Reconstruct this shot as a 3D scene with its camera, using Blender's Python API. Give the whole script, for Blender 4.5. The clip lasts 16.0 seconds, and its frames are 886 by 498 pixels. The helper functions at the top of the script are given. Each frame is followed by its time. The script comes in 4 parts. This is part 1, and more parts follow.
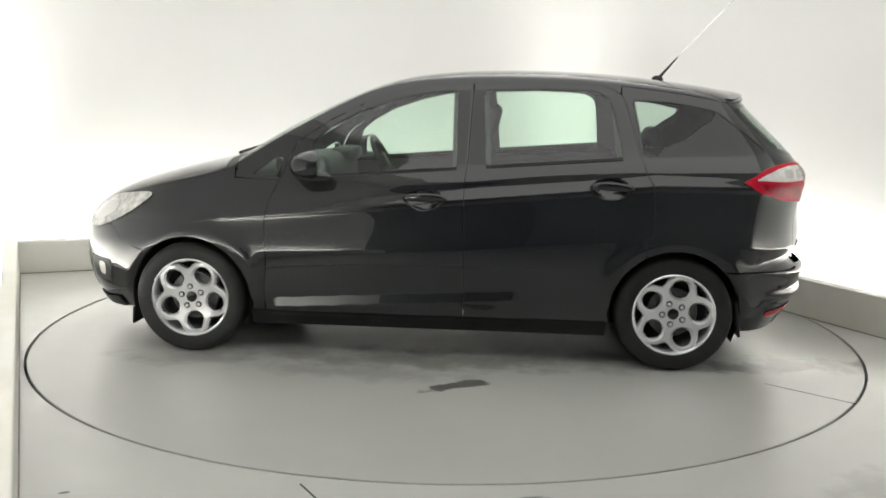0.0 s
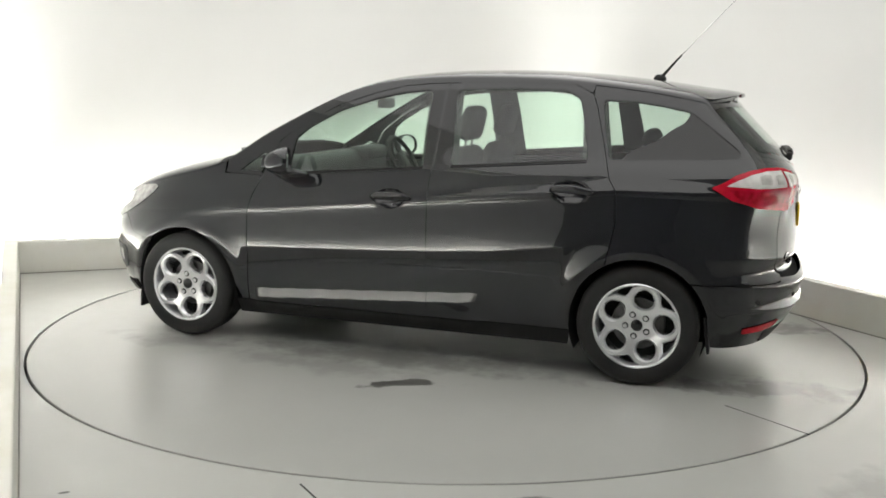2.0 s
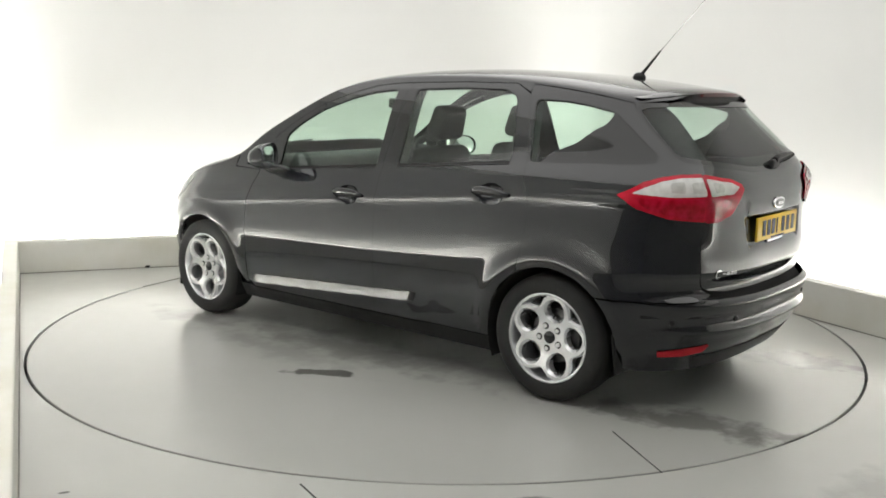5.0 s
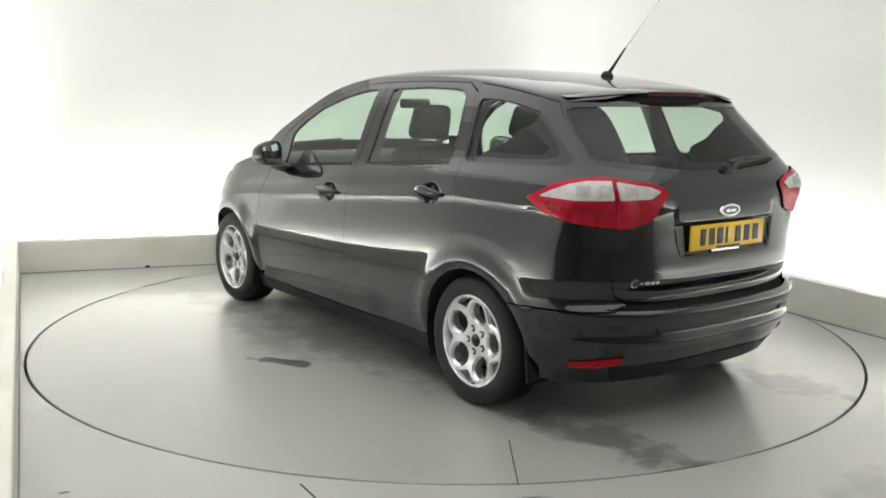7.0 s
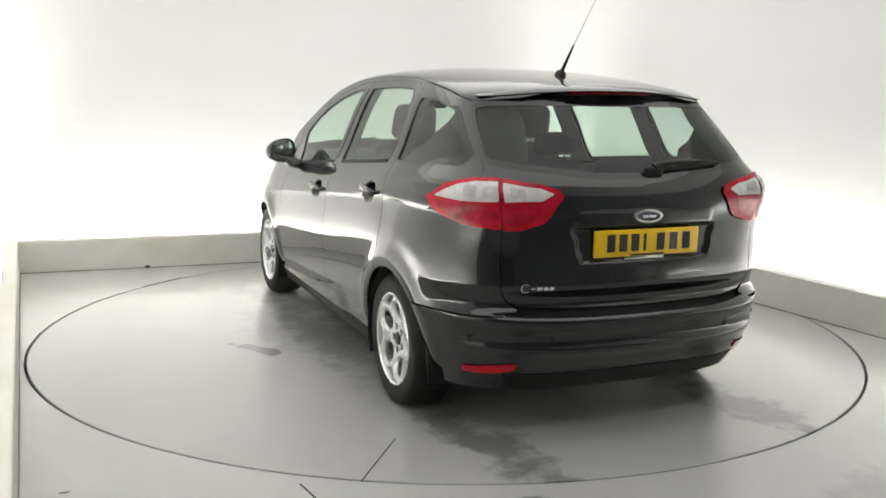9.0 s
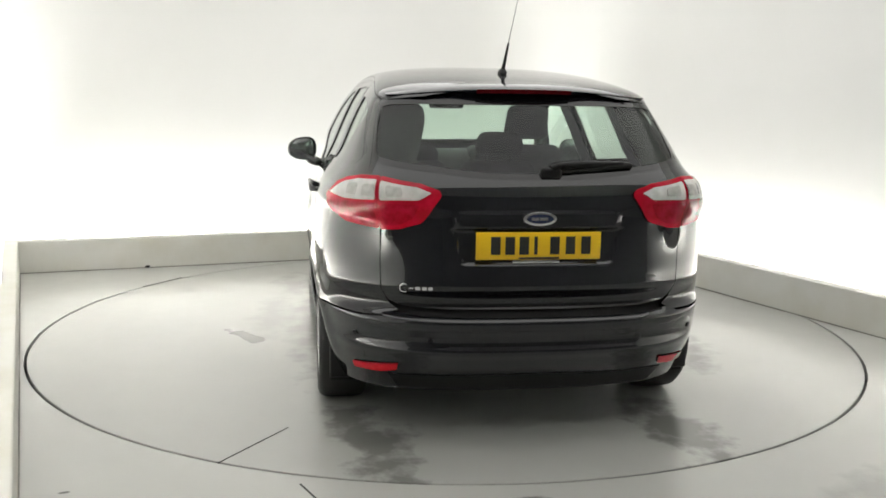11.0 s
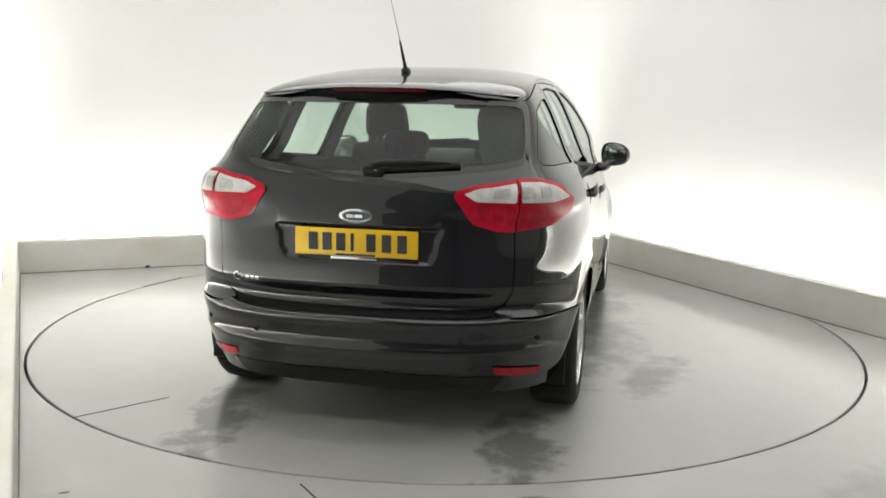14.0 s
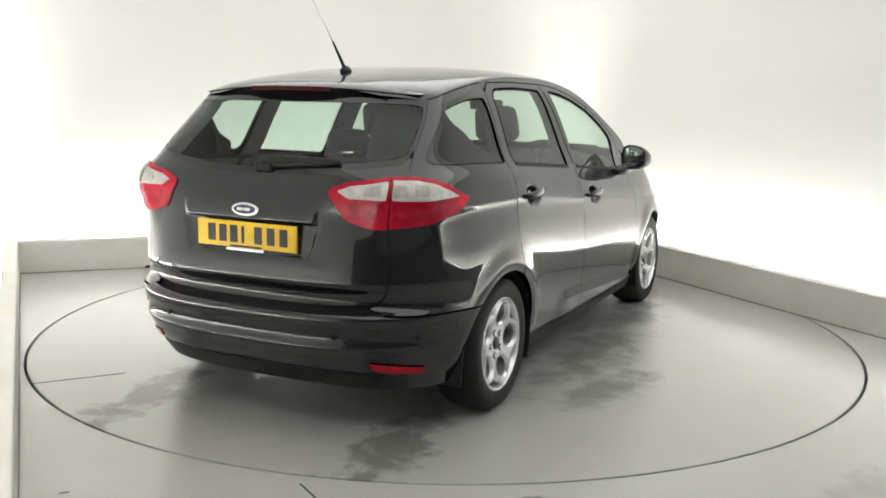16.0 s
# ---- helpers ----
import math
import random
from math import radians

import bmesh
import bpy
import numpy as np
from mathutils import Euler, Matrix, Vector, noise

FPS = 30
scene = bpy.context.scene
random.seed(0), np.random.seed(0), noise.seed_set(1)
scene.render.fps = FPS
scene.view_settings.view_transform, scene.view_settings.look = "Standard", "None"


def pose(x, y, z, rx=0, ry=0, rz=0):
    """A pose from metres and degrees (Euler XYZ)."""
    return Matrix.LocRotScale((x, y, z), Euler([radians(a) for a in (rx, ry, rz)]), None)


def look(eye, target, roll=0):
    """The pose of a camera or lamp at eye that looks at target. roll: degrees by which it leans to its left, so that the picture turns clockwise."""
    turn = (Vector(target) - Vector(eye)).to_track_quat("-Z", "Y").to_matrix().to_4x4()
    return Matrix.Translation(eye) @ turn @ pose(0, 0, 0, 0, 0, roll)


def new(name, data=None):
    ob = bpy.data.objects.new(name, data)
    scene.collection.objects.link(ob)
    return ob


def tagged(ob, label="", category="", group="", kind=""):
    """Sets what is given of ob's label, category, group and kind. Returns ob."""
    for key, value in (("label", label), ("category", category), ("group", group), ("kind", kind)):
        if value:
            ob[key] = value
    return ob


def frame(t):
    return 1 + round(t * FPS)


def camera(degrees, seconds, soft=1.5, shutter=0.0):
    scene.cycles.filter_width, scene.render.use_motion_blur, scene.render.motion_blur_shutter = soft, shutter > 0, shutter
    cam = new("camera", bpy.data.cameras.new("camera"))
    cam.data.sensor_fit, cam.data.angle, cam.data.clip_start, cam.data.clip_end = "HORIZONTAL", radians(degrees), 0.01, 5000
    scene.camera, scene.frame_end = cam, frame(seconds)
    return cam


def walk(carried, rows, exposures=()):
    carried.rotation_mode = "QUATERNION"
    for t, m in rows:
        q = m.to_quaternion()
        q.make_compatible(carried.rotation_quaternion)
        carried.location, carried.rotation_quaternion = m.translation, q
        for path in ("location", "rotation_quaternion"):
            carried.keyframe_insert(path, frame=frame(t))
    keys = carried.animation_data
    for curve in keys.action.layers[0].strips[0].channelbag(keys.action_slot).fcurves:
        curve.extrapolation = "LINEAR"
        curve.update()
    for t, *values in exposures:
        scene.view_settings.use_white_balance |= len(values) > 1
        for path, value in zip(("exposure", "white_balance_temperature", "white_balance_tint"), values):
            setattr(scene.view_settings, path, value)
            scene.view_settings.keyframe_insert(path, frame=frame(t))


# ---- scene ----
from mathutils.geometry import tessellate_polygon

cam = camera(50.78, 16.0, soft=1.7)
EYE = (0.0, -5.7775, 1.4637)
AIM = (EYE[0] - 0.0042366, EYE[1] + 0.9860472, EYE[2] - 0.1664122)
walk(cam, [(0.0, look(EYE, AIM, 0.944)), (16.0, look(EYE, AIM, 0.944))], exposures=[(0.0, 0.0), (16.0, 0.0)])


def heading(t):
    """Turn of the table and of the car on it, in degrees, at t seconds."""
    return 175.143 - 6.7489 * t - 0.013744 * t * t


# ---- world and lights ----
world = bpy.data.worlds.new("world")
scene.world = world
world.use_nodes = True
world.node_tree.nodes["Background"].inputs[0].default_value = (0.8, 0.85, 0.8, 1)
world.node_tree.nodes["Background"].inputs[1].default_value = 0.02

COVE_POWER = 80.0
CEILING_POWER = 1.80
WARM = (1.0, 0.99, 0.95)


# ---- materials ----
def make(name, base, rough=0.5, metal=0.0, coat=0.0, coat_rough=0.03, spec=0.5):
    m = bpy.data.materials.new(name)
    m.use_nodes = True
    b = m.node_tree.nodes["Principled BSDF"]
    b.inputs["Base Color"].default_value = (*base, 1)
    b.inputs["Roughness"].default_value = rough
    b.inputs["Metallic"].default_value = metal
    b.inputs["Coat Weight"].default_value = coat
    b.inputs["Coat Roughness"].default_value = coat_rough
    b.inputs["Specular IOR Level"].default_value = spec
    return m, m.node_tree.nodes, m.node_tree.links, b


def noise_tex(nodes, links, scale, detail=4.0, coords="Object", rough=0.55):
    c = nodes.new("ShaderNodeTexCoord")
    n = nodes.new("ShaderNodeTexNoise")
    n.inputs["Scale"].default_value = scale
    n.inputs["Detail"].default_value = detail
    n.inputs["Roughness"].default_value = rough
    links.new(c.outputs[coords], n.inputs["Vector"])
    return n


def ramp(nodes, links, src, lo, hi, a, b):
    r = nodes.new("ShaderNodeMapRange")
    r.inputs["From Min"].default_value, r.inputs["From Max"].default_value = lo, hi
    r.inputs["To Min"].default_value, r.inputs["To Max"].default_value = a, b
    links.new(src, r.inputs["Value"])
    return r.outputs["Result"]


def varied(name, base, other, scale, rough=0.5, fine=90.0, bump=0.02, metal=0.0, coat=0.0, rough_to=None):
    """A surface with large blotches between two colours, fine grain and relief."""
    m, nodes, links, b = make(name, base, rough, metal, coat)
    big, small = noise_tex(nodes, links, scale), noise_tex(nodes, links, fine, 3)
    mix = nodes.new("ShaderNodeMix")
    mix.data_type = "RGBA"
    mix.inputs[6].default_value, mix.inputs[7].default_value = (*base, 1), (*other, 1)
    links.new(ramp(nodes, links, big.outputs[0], 0.35, 0.68, 0, 1), mix.inputs[0])
    links.new(mix.outputs[2], b.inputs["Base Color"])
    if rough_to is not None:
        links.new(ramp(nodes, links, big.outputs[0], 0.3, 0.7, rough, rough_to), b.inputs["Roughness"])
    bp = nodes.new("ShaderNodeBump")
    bp.inputs["Strength"].default_value = bump
    bp.inputs["Distance"].default_value = 0.01
    links.new(small.outputs[0], bp.inputs["Height"])
    links.new(bp.outputs[0], b.inputs["Normal"])
    return m


def paint_material():
    m, nodes, links, b = make("black_car_paint", (0.004, 0.004, 0.0045), 0.4, 0.0, 1.0, 0.02, 0.06)
    n = noise_tex(nodes, links, 1400, 1)
    mix = nodes.new("ShaderNodeMix")
    mix.data_type = "RGBA"
    mix.inputs[6].default_value, mix.inputs[7].default_value = (0.0050, 0.0056, 0.0078, 1), (0.0095, 0.0105, 0.0140, 1)
    links.new(ramp(nodes, links, n.outputs[0], 0.45, 0.7, 0, 1), mix.inputs[0])
    links.new(mix.outputs[2], b.inputs["Base Color"])
    b.inputs["Coat IOR"].default_value = 1.57
    dust = noise_tex(nodes, links, 3.0, 5)
    links.new(ramp(nodes, links, dust.outputs[0], 0.35, 0.75, 0.008, 0.03), b.inputs["Coat Roughness"])
    ripple = noise_tex(nodes, links, 6.0, 1)
    bp = nodes.new("ShaderNodeBump")
    bp.inputs["Strength"].default_value = 0.005
    bp.inputs["Distance"].default_value = 0.01
    links.new(ripple.outputs[0], bp.inputs["Height"])
    links.new(bp.outputs[0], b.inputs["Coat Normal"])
    return m


def glass_material(name, tint, rough=0.0, facing=0.07):
    m = bpy.data.materials.new(name)
    m.use_nodes = True
    nodes, links = m.node_tree.nodes, m.node_tree.links
    nodes.remove(nodes["Principled BSDF"])
    out = nodes["Material Output"]
    clear, gloss, mix, lw, power, scale = (nodes.new("ShaderNode" + k) for k in ("BsdfTransparent", "BsdfGlossy", "MixShader", "LayerWeight", "Math", "Math"))
    clear.inputs[0].default_value = (*tint, 1)
    gloss.inputs["Roughness"].default_value = rough
    lw.inputs[0].default_value = 0.5
    power.operation, scale.operation = "POWER", "MULTIPLY_ADD"
    power.inputs[1].default_value = 5.0
    scale.inputs[1].default_value, scale.inputs[2].default_value = 1 - facing, facing
    links.new(lw.outputs["Facing"], power.inputs[0])
    links.new(power.outputs[0], scale.inputs[0])
    links.new(scale.outputs[0], mix.inputs[0])
    links.new(clear.outputs[0], mix.inputs[1])
    links.new(gloss.outputs[0], mix.inputs[2])
    links.new(mix.outputs[0], out.inputs[0])
    return m


def floor_material(name, shade, stains_and_shadows):
    """Pale polished resin floor, with damp staining and painted-in shadow given as (x, y, half length, half width,
    turn, strength).
    """
    m, nodes, links, b = make(name, (0.46, 0.46, 0.44), 0.3, 0, 0.75, 0.1, 0.2)
    big, mid, small = noise_tex(nodes, links, 0.9, 5), noise_tex(nodes, links, 6.0, 6), noise_tex(nodes, links, 160, 2)
    mix = nodes.new("ShaderNodeMix")
    mix.data_type = "RGBA"
    mix.inputs[6].default_value, mix.inputs[7].default_value = (shade, shade * 1.01, shade * 0.958, 1), (shade * 0.91, shade * 0.92, shade * 0.868, 1)
    links.new(ramp(nodes, links, big.outputs[0], 0.25, 0.75, 0, 1), mix.inputs[0])
    col = mix.outputs[2]
    wet_and_shadow = None
    warp = noise_tex(nodes, links, 6.0, 5, rough=0.56)
    c = nodes.new("ShaderNodeTexCoord")
    for x, y, a, w, turn, power in stains_and_shadows:
        mp = nodes.new("ShaderNodeMapping")
        mp.vector_type = "TEXTURE"
        mp.inputs["Location"].default_value = (x, y, 0)
        mp.inputs["Rotation"].default_value = (0, 0, radians(turn))
        mp.inputs["Scale"].default_value = (a, w, 1)
        links.new(c.outputs["Object"], mp.inputs["Vector"])
        ln = nodes.new("ShaderNodeVectorMath")
        ln.operation = "LENGTH"
        links.new(mp.outputs[0], ln.inputs[0])
        add = nodes.new("ShaderNodeMath")
        add.operation = "MULTIPLY_ADD"
        links.new(warp.outputs[0], add.inputs[0])
        add.inputs[1].default_value = 3.2
        links.new(ln.outputs["Value"], add.inputs[2])
        f = ramp(nodes, links, add.outputs[0], *((2.55, 2.25) if power > 0.9 else (2.72, 2.12) if power >= 0.75 else (2.9, 1.9)), 0, power)
        if wet_and_shadow is None:
            wet_and_shadow = f
        else:
            mx = nodes.new("ShaderNodeMath")
            mx.operation = "MAXIMUM"
            links.new(wet_and_shadow, mx.inputs[0])
            links.new(f, mx.inputs[1])
            wet_and_shadow = mx.outputs[0]
    rough = ramp(nodes, links, mid.outputs[0], 0.3, 0.7, 0.19, 0.27)
    if wet_and_shadow is not None:
        dark = nodes.new("ShaderNodeMix")
        dark.data_type = "RGBA"
        dark.inputs[7].default_value = (0.11, 0.11, 0.10, 1)
        links.new(wet_and_shadow, dark.inputs[0])
        links.new(col, dark.inputs[6])
        col = dark.outputs[2]
        sub = nodes.new("ShaderNodeMath")
        sub.operation = "MULTIPLY_ADD"
        links.new(wet_and_shadow, sub.inputs[0])
        sub.inputs[1].default_value = -0.10
        links.new(rough, sub.inputs[2])
        rough = sub.outputs[0]
    links.new(col, b.inputs["Base Color"])
    links.new(rough, b.inputs["Coat Roughness"])
    bp = nodes.new("ShaderNodeBump")
    bp.inputs["Strength"].default_value = 0.03
    bp.inputs["Distance"].default_value = 0.01
    links.new(small.outputs[0], bp.inputs["Height"])
    links.new(bp.outputs[0], b.inputs["Normal"])
    return m


def glow(name, color, power):
    m = bpy.data.materials.new(name)
    m.use_nodes = True
    nodes, links = m.node_tree.nodes, m.node_tree.links
    nodes.remove(nodes["Principled BSDF"])
    e = nodes.new("ShaderNodeEmission")
    e.inputs[0].default_value, e.inputs[1].default_value = (*color, 1), power
    links.new(e.outputs[0], nodes["Material Output"].inputs[0])
    return m


PAINT = paint_material()
TRIM = varied("black_plastic_trim", (0.006, 0.006, 0.006), (0.011, 0.011, 0.011), 5, 0.45, 300, 0.05)
GLOSS_BLACK = make("gloss_black_trim", (0.008, 0.008, 0.009), 0.06)[0]
DARK = varied("underbody_black", (0.008, 0.008, 0.0085), (0.014, 0.0135, 0.013), 4, 0.8, 60, 0.1)
RUBBER = varied("tyre_rubber", (0.014, 0.014, 0.0145), (0.022, 0.0215, 0.021), 9, 0.6, 220, 0.1, rough_to=0.75)
ALLOY = make("silver_alloy", (0.76, 0.77, 0.79), 0.24, 0.72)[0]
STEEL = varied("brake_steel", (0.13, 0.13, 0.13), (0.06, 0.058, 0.055), 20, 0.4, 120, 0.05, metal=0.9)
CHROME = make("chrome", (0.75, 0.75, 0.76), 0.1, 1.0)[0]
GLASS = glass_material("tinted_green_glass", (0.78, 0.90, 0.82))
REAR_GLASS = glass_material("dark_tinted_glass", (0.72, 0.82, 0.76), 0.0, 0.036)
SEAT_CLOTH = varied("charcoal_seat_cloth", (0.032, 0.032, 0.034), (0.05, 0.05, 0.052), 14, 0.9, 500, 0.2)
CABIN = varied("dark_cabin_plastic", (0.045, 0.045, 0.046), (0.06, 0.06, 0.06), 6, 0.6, 400, 0.08)
YELLOW = varied("yellow_reflective_plate", (0.82, 0.53, 0.012), (0.78, 0.48, 0.01), 18, 0.35, 700, 0.01)
for dull in (RUBBER, TRIM, DARK):
    dull.node_tree.nodes["Principled BSDF"].inputs["Specular IOR Level"].default_value = 0.25
BLACK_INK = make("black_ink", (0.012, 0.012, 0.012), 0.5)[0]
BADGE_BLUE = make("dark_blue_enamel", (0.02, 0.03, 0.07), 0.15, 0, 1)[0]


def lens_material(name, base, other, rough):
    m, nodes, links, b = make(name, base, rough, 0, 0.4, 0.02, 0.1)
    n = noise_tex(nodes, links, 24, 2)
    mix = nodes.new("ShaderNodeMix")
    mix.data_type = "RGBA"
    mix.inputs[6].default_value, mix.inputs[7].default_value = (*base, 1), (*other, 1)
    links.new(ramp(nodes, links, n.outputs[0], 0.35, 0.7, 0, 1), mix.inputs[0])
    links.new(mix.outputs[2], b.inputs["Base Color"])
    return m


RED_LENS = lens_material("red_lamp_lens", (0.38, 0.003, 0.016), (0.50, 0.006, 0.028), 0.22)
RED_DEEP = lens_material("ruby_lens", (0.26, 0.001, 0.010), (0.44, 0.006, 0.03), 0.15)
RED_DIM = lens_material("dim_red_lens", (0.045, 0.001, 0.002), (0.07, 0.001, 0.003), 0.25)
RED_DARK = lens_material("deep_red_lens", (0.42, 0.004, 0.012), (0.55, 0.008, 0.02), 0.2)
CLEAR_LENS = lens_material("clear_lamp_lens", (0.56, 0.55, 0.53), (0.70, 0.69, 0.67), 0.15)
LAMP_CHROME = lens_material("lamp_reflector_silver", (0.40, 0.39, 0.37), (0.58, 0.57, 0.55), 0.12)
HEAD_LENS = lens_material("headlamp_lens", (0.35, 0.35, 0.34), (0.6, 0.6, 0.58), 0.08)
WALL = varied("white_painted_wall", (0.80, 0.80, 0.785), (0.775, 0.775, 0.758), 0.8, 0.85, 120, 0.03)
CURTAIN = varied("charcoal_curtain", (0.19, 0.19, 0.186), (0.23, 0.23, 0.224), 2.0, 0.9, 40, 0.1)
KERB = varied("off_white_painted_kerb", (0.68, 0.675, 0.635), (0.60, 0.585, 0.51), 2.2, 0.6, 80, 0.05)
JOINT_SHADE = varied("joint_shade_grey", (0.22, 0.215, 0.19), (0.15, 0.145, 0.13), 3, 0.7, 60, 0.1)
GROOVE = varied("dark_groove", (0.03, 0.03, 0.028), (0.05, 0.05, 0.045), 8, 0.8, 60, 0.1)
FLOOR = floor_material("resin_floor", 0.47, [(-0.95, -3.1, 0.25, 0.1, 30, 0.3), (-1.379, -2.58, 0.035, 0.016, 20, 1.0), (1.75, -2.35, 0.5, 0.12, 35, 0.3), (0.33, -2.57, 0.07, 0.03, 0, 0.8)])
# patches (0.1, 0.80), (0.35, 1.08), (1.35, 0.95) paint in shadow beside the car
DISC = floor_material("resin_turntable", 0.42, [
    (-0.17, 1.22, 0.25, 0.06, 29, 1.0), (-1.95, 0.62, 0.55, 0.15, 10, 0.75), (-1.95, -0.74, 0.5, 0.14, 6, 0.75),
    (-0.76, -1.28, 0.36, 0.15, -15, 0.7), (-0.1, -1.0, 0.8, 0.2, 5, 0.7), (0.75, -0.95, 0.5, 0.16, -8, 0.6), (0.1, 0.80, 0.95, 0.20, 3, 0.6), (0.35, 1.08, 0.6, 0.12, -4, 0.35), (1.35, 0.95, 0.35, 0.12, 0, 0.4),
    (-0.85, 0.62, 0.5, 0.13, 0, 0.55), (1.6, -0.8, 0.35, 0.12, 0, 0.35)])


# ---- mesh helpers ----
def finish(ob, sharp=35):
    if "slope" not in ob.data.attributes:
        ob.data.set_sharp_from_angle(angle=radians(sharp))
    return ob


def mesh_of(bm, name, mat, smooth=True):
    me = bpy.data.meshes.new(name)
    for f in bm.faces:
        f.smooth = smooth
    bm.to_mesh(me)
    bm.free()
    me.materials.append(mat)
    if "slope" in me.attributes:
        me.normals_split_custom_set_from_vertices([d.vector for d in me.attributes["slope"].data])
    return me


def part(name, bm, mat, parent, label="", smooth=True, sharp=35):
    ob = new(name, mesh_of(bm, name, mat, smooth))
    ob.parent = parent
    finish(ob, sharp)
    return tagged(ob, label) if label else ob


def rbox(bm, size, m=Matrix(), bevel=0.02, segments=3, taper=1.0):
    """A rounded box; taper narrows its top."""
    r = bmesh.ops.create_cube(bm, size=1.0)
    vs = r["verts"]
    for v in vs:
        k = taper if v.co.z > 0 else 1.0
        v.co = Vector((v.co.x * size[0] * k, v.co.y * size[1] * k, v.co.z * size[2]))
    es = list({e for v in vs for e in v.link_edges})
    if bevel > 0:
        out = bmesh.ops.bevel(bm, geom=es, offset=min(bevel, 0.49 * min(size)), segments=segments, profile=0.5, affect="EDGES")
        vs = list({v for f in out["faces"] for v in f.verts} | {v for v in vs if v.is_valid})
    bmesh.ops.transform(bm, matrix=m, verts=vs)
    return bm


def lathe(bm, profile, seg=64, m=Matrix(), closed=False):
    """Turns (radius, height) pairs round the y axis."""
    rings = []
    for r, h in profile:
        rings.append([bm.verts.new(m @ Vector((r * math.cos(2 * math.pi * k / seg), h, r * math.sin(2 * math.pi * k / seg)))) for k in range(seg)])
    pairs = list(zip(rings, rings[1:])) + ([(rings[-1], rings[0])] if closed else [])
    for a, b in pairs:
        for k in range(seg):
            bm.faces.new((a[k], a[(k + 1) % seg], b[(k + 1) % seg], b[k]))
    return bm


def rod(bm, p, q, r0, r1, seg=12):
    p, q = Vector(p), Vector(q)
    m = Matrix.Translation((p + q) / 2) @ (q - p).to_track_quat("Z", "Y").to_matrix().to_4x4()
    bmesh.ops.create_cone(bm, cap_ends=True, segments=seg, radius1=r0, radius2=r1, depth=(q - p).length, matrix=m)
    return bm


# ---- the room ----
def cross_point(p, d, q, e):
    t = ((q - p).x * e.y - (q - p).y * e.x) / (d.x * e.y - d.y * e.x)
    return p + d * t


A = Vector((-3.345, 1.382))
back_d, left_d, right_d = Vector((0.934, 0.358)).normalized(), Vector((0.413, -0.911)).normalized(), Vector((0.46, -0.887)).normalized()
R0 = Vector((2.127, 0.965))
B = cross_point(A, back_d, R0, right_d)
front_mid = left_d * 5.75
C = cross_point(R0, right_d, front_mid, back_d)
D = cross_point(A, left_d, front_mid, back_d)
QUAD = [A, B, C, D]
KERB_H, KERB_W, TROUGH, ROOM_H = 0.255, 0.10, 0.20, 3.1


def grown(quad, by):
    """The four corners moved outwards by so many metres."""
    out = []
    for k in range(4):
        p, a, b = quad[k], (quad[k] - quad[k - 1]).normalized(), (quad[(k + 1) % 4] - quad[k]).normalized()
        na, nb = Vector((-a.y, a.x)), Vector((-b.y, b.x))
        out.append(cross_point(p + na * by, a, p + nb * by, b))
    return out


def slab_wall(name, p, q, p2, q2, z0, z1, mat, label):
    bm = bmesh.new()
    lo = [bm.verts.new((v.x, v.y, z0)) for v in (p, q, q2, p2)]
    hi = [bm.verts.new((v.x, v.y, z1)) for v in (p, q, q2, p2)]
    bm.faces.new(lo[::-1])
    bm.faces.new(hi)
    for k in range(4):
        bm.faces.new((lo[k], lo[(k + 1) % 4], hi[(k + 1) % 4], hi[k]))
    bmesh.ops.recalc_face_normals(bm, faces=bm.faces)
    ob = new(name, mesh_of(bm, name, mat, False))
    return tagged(ob, label, "wall", "", "structure")


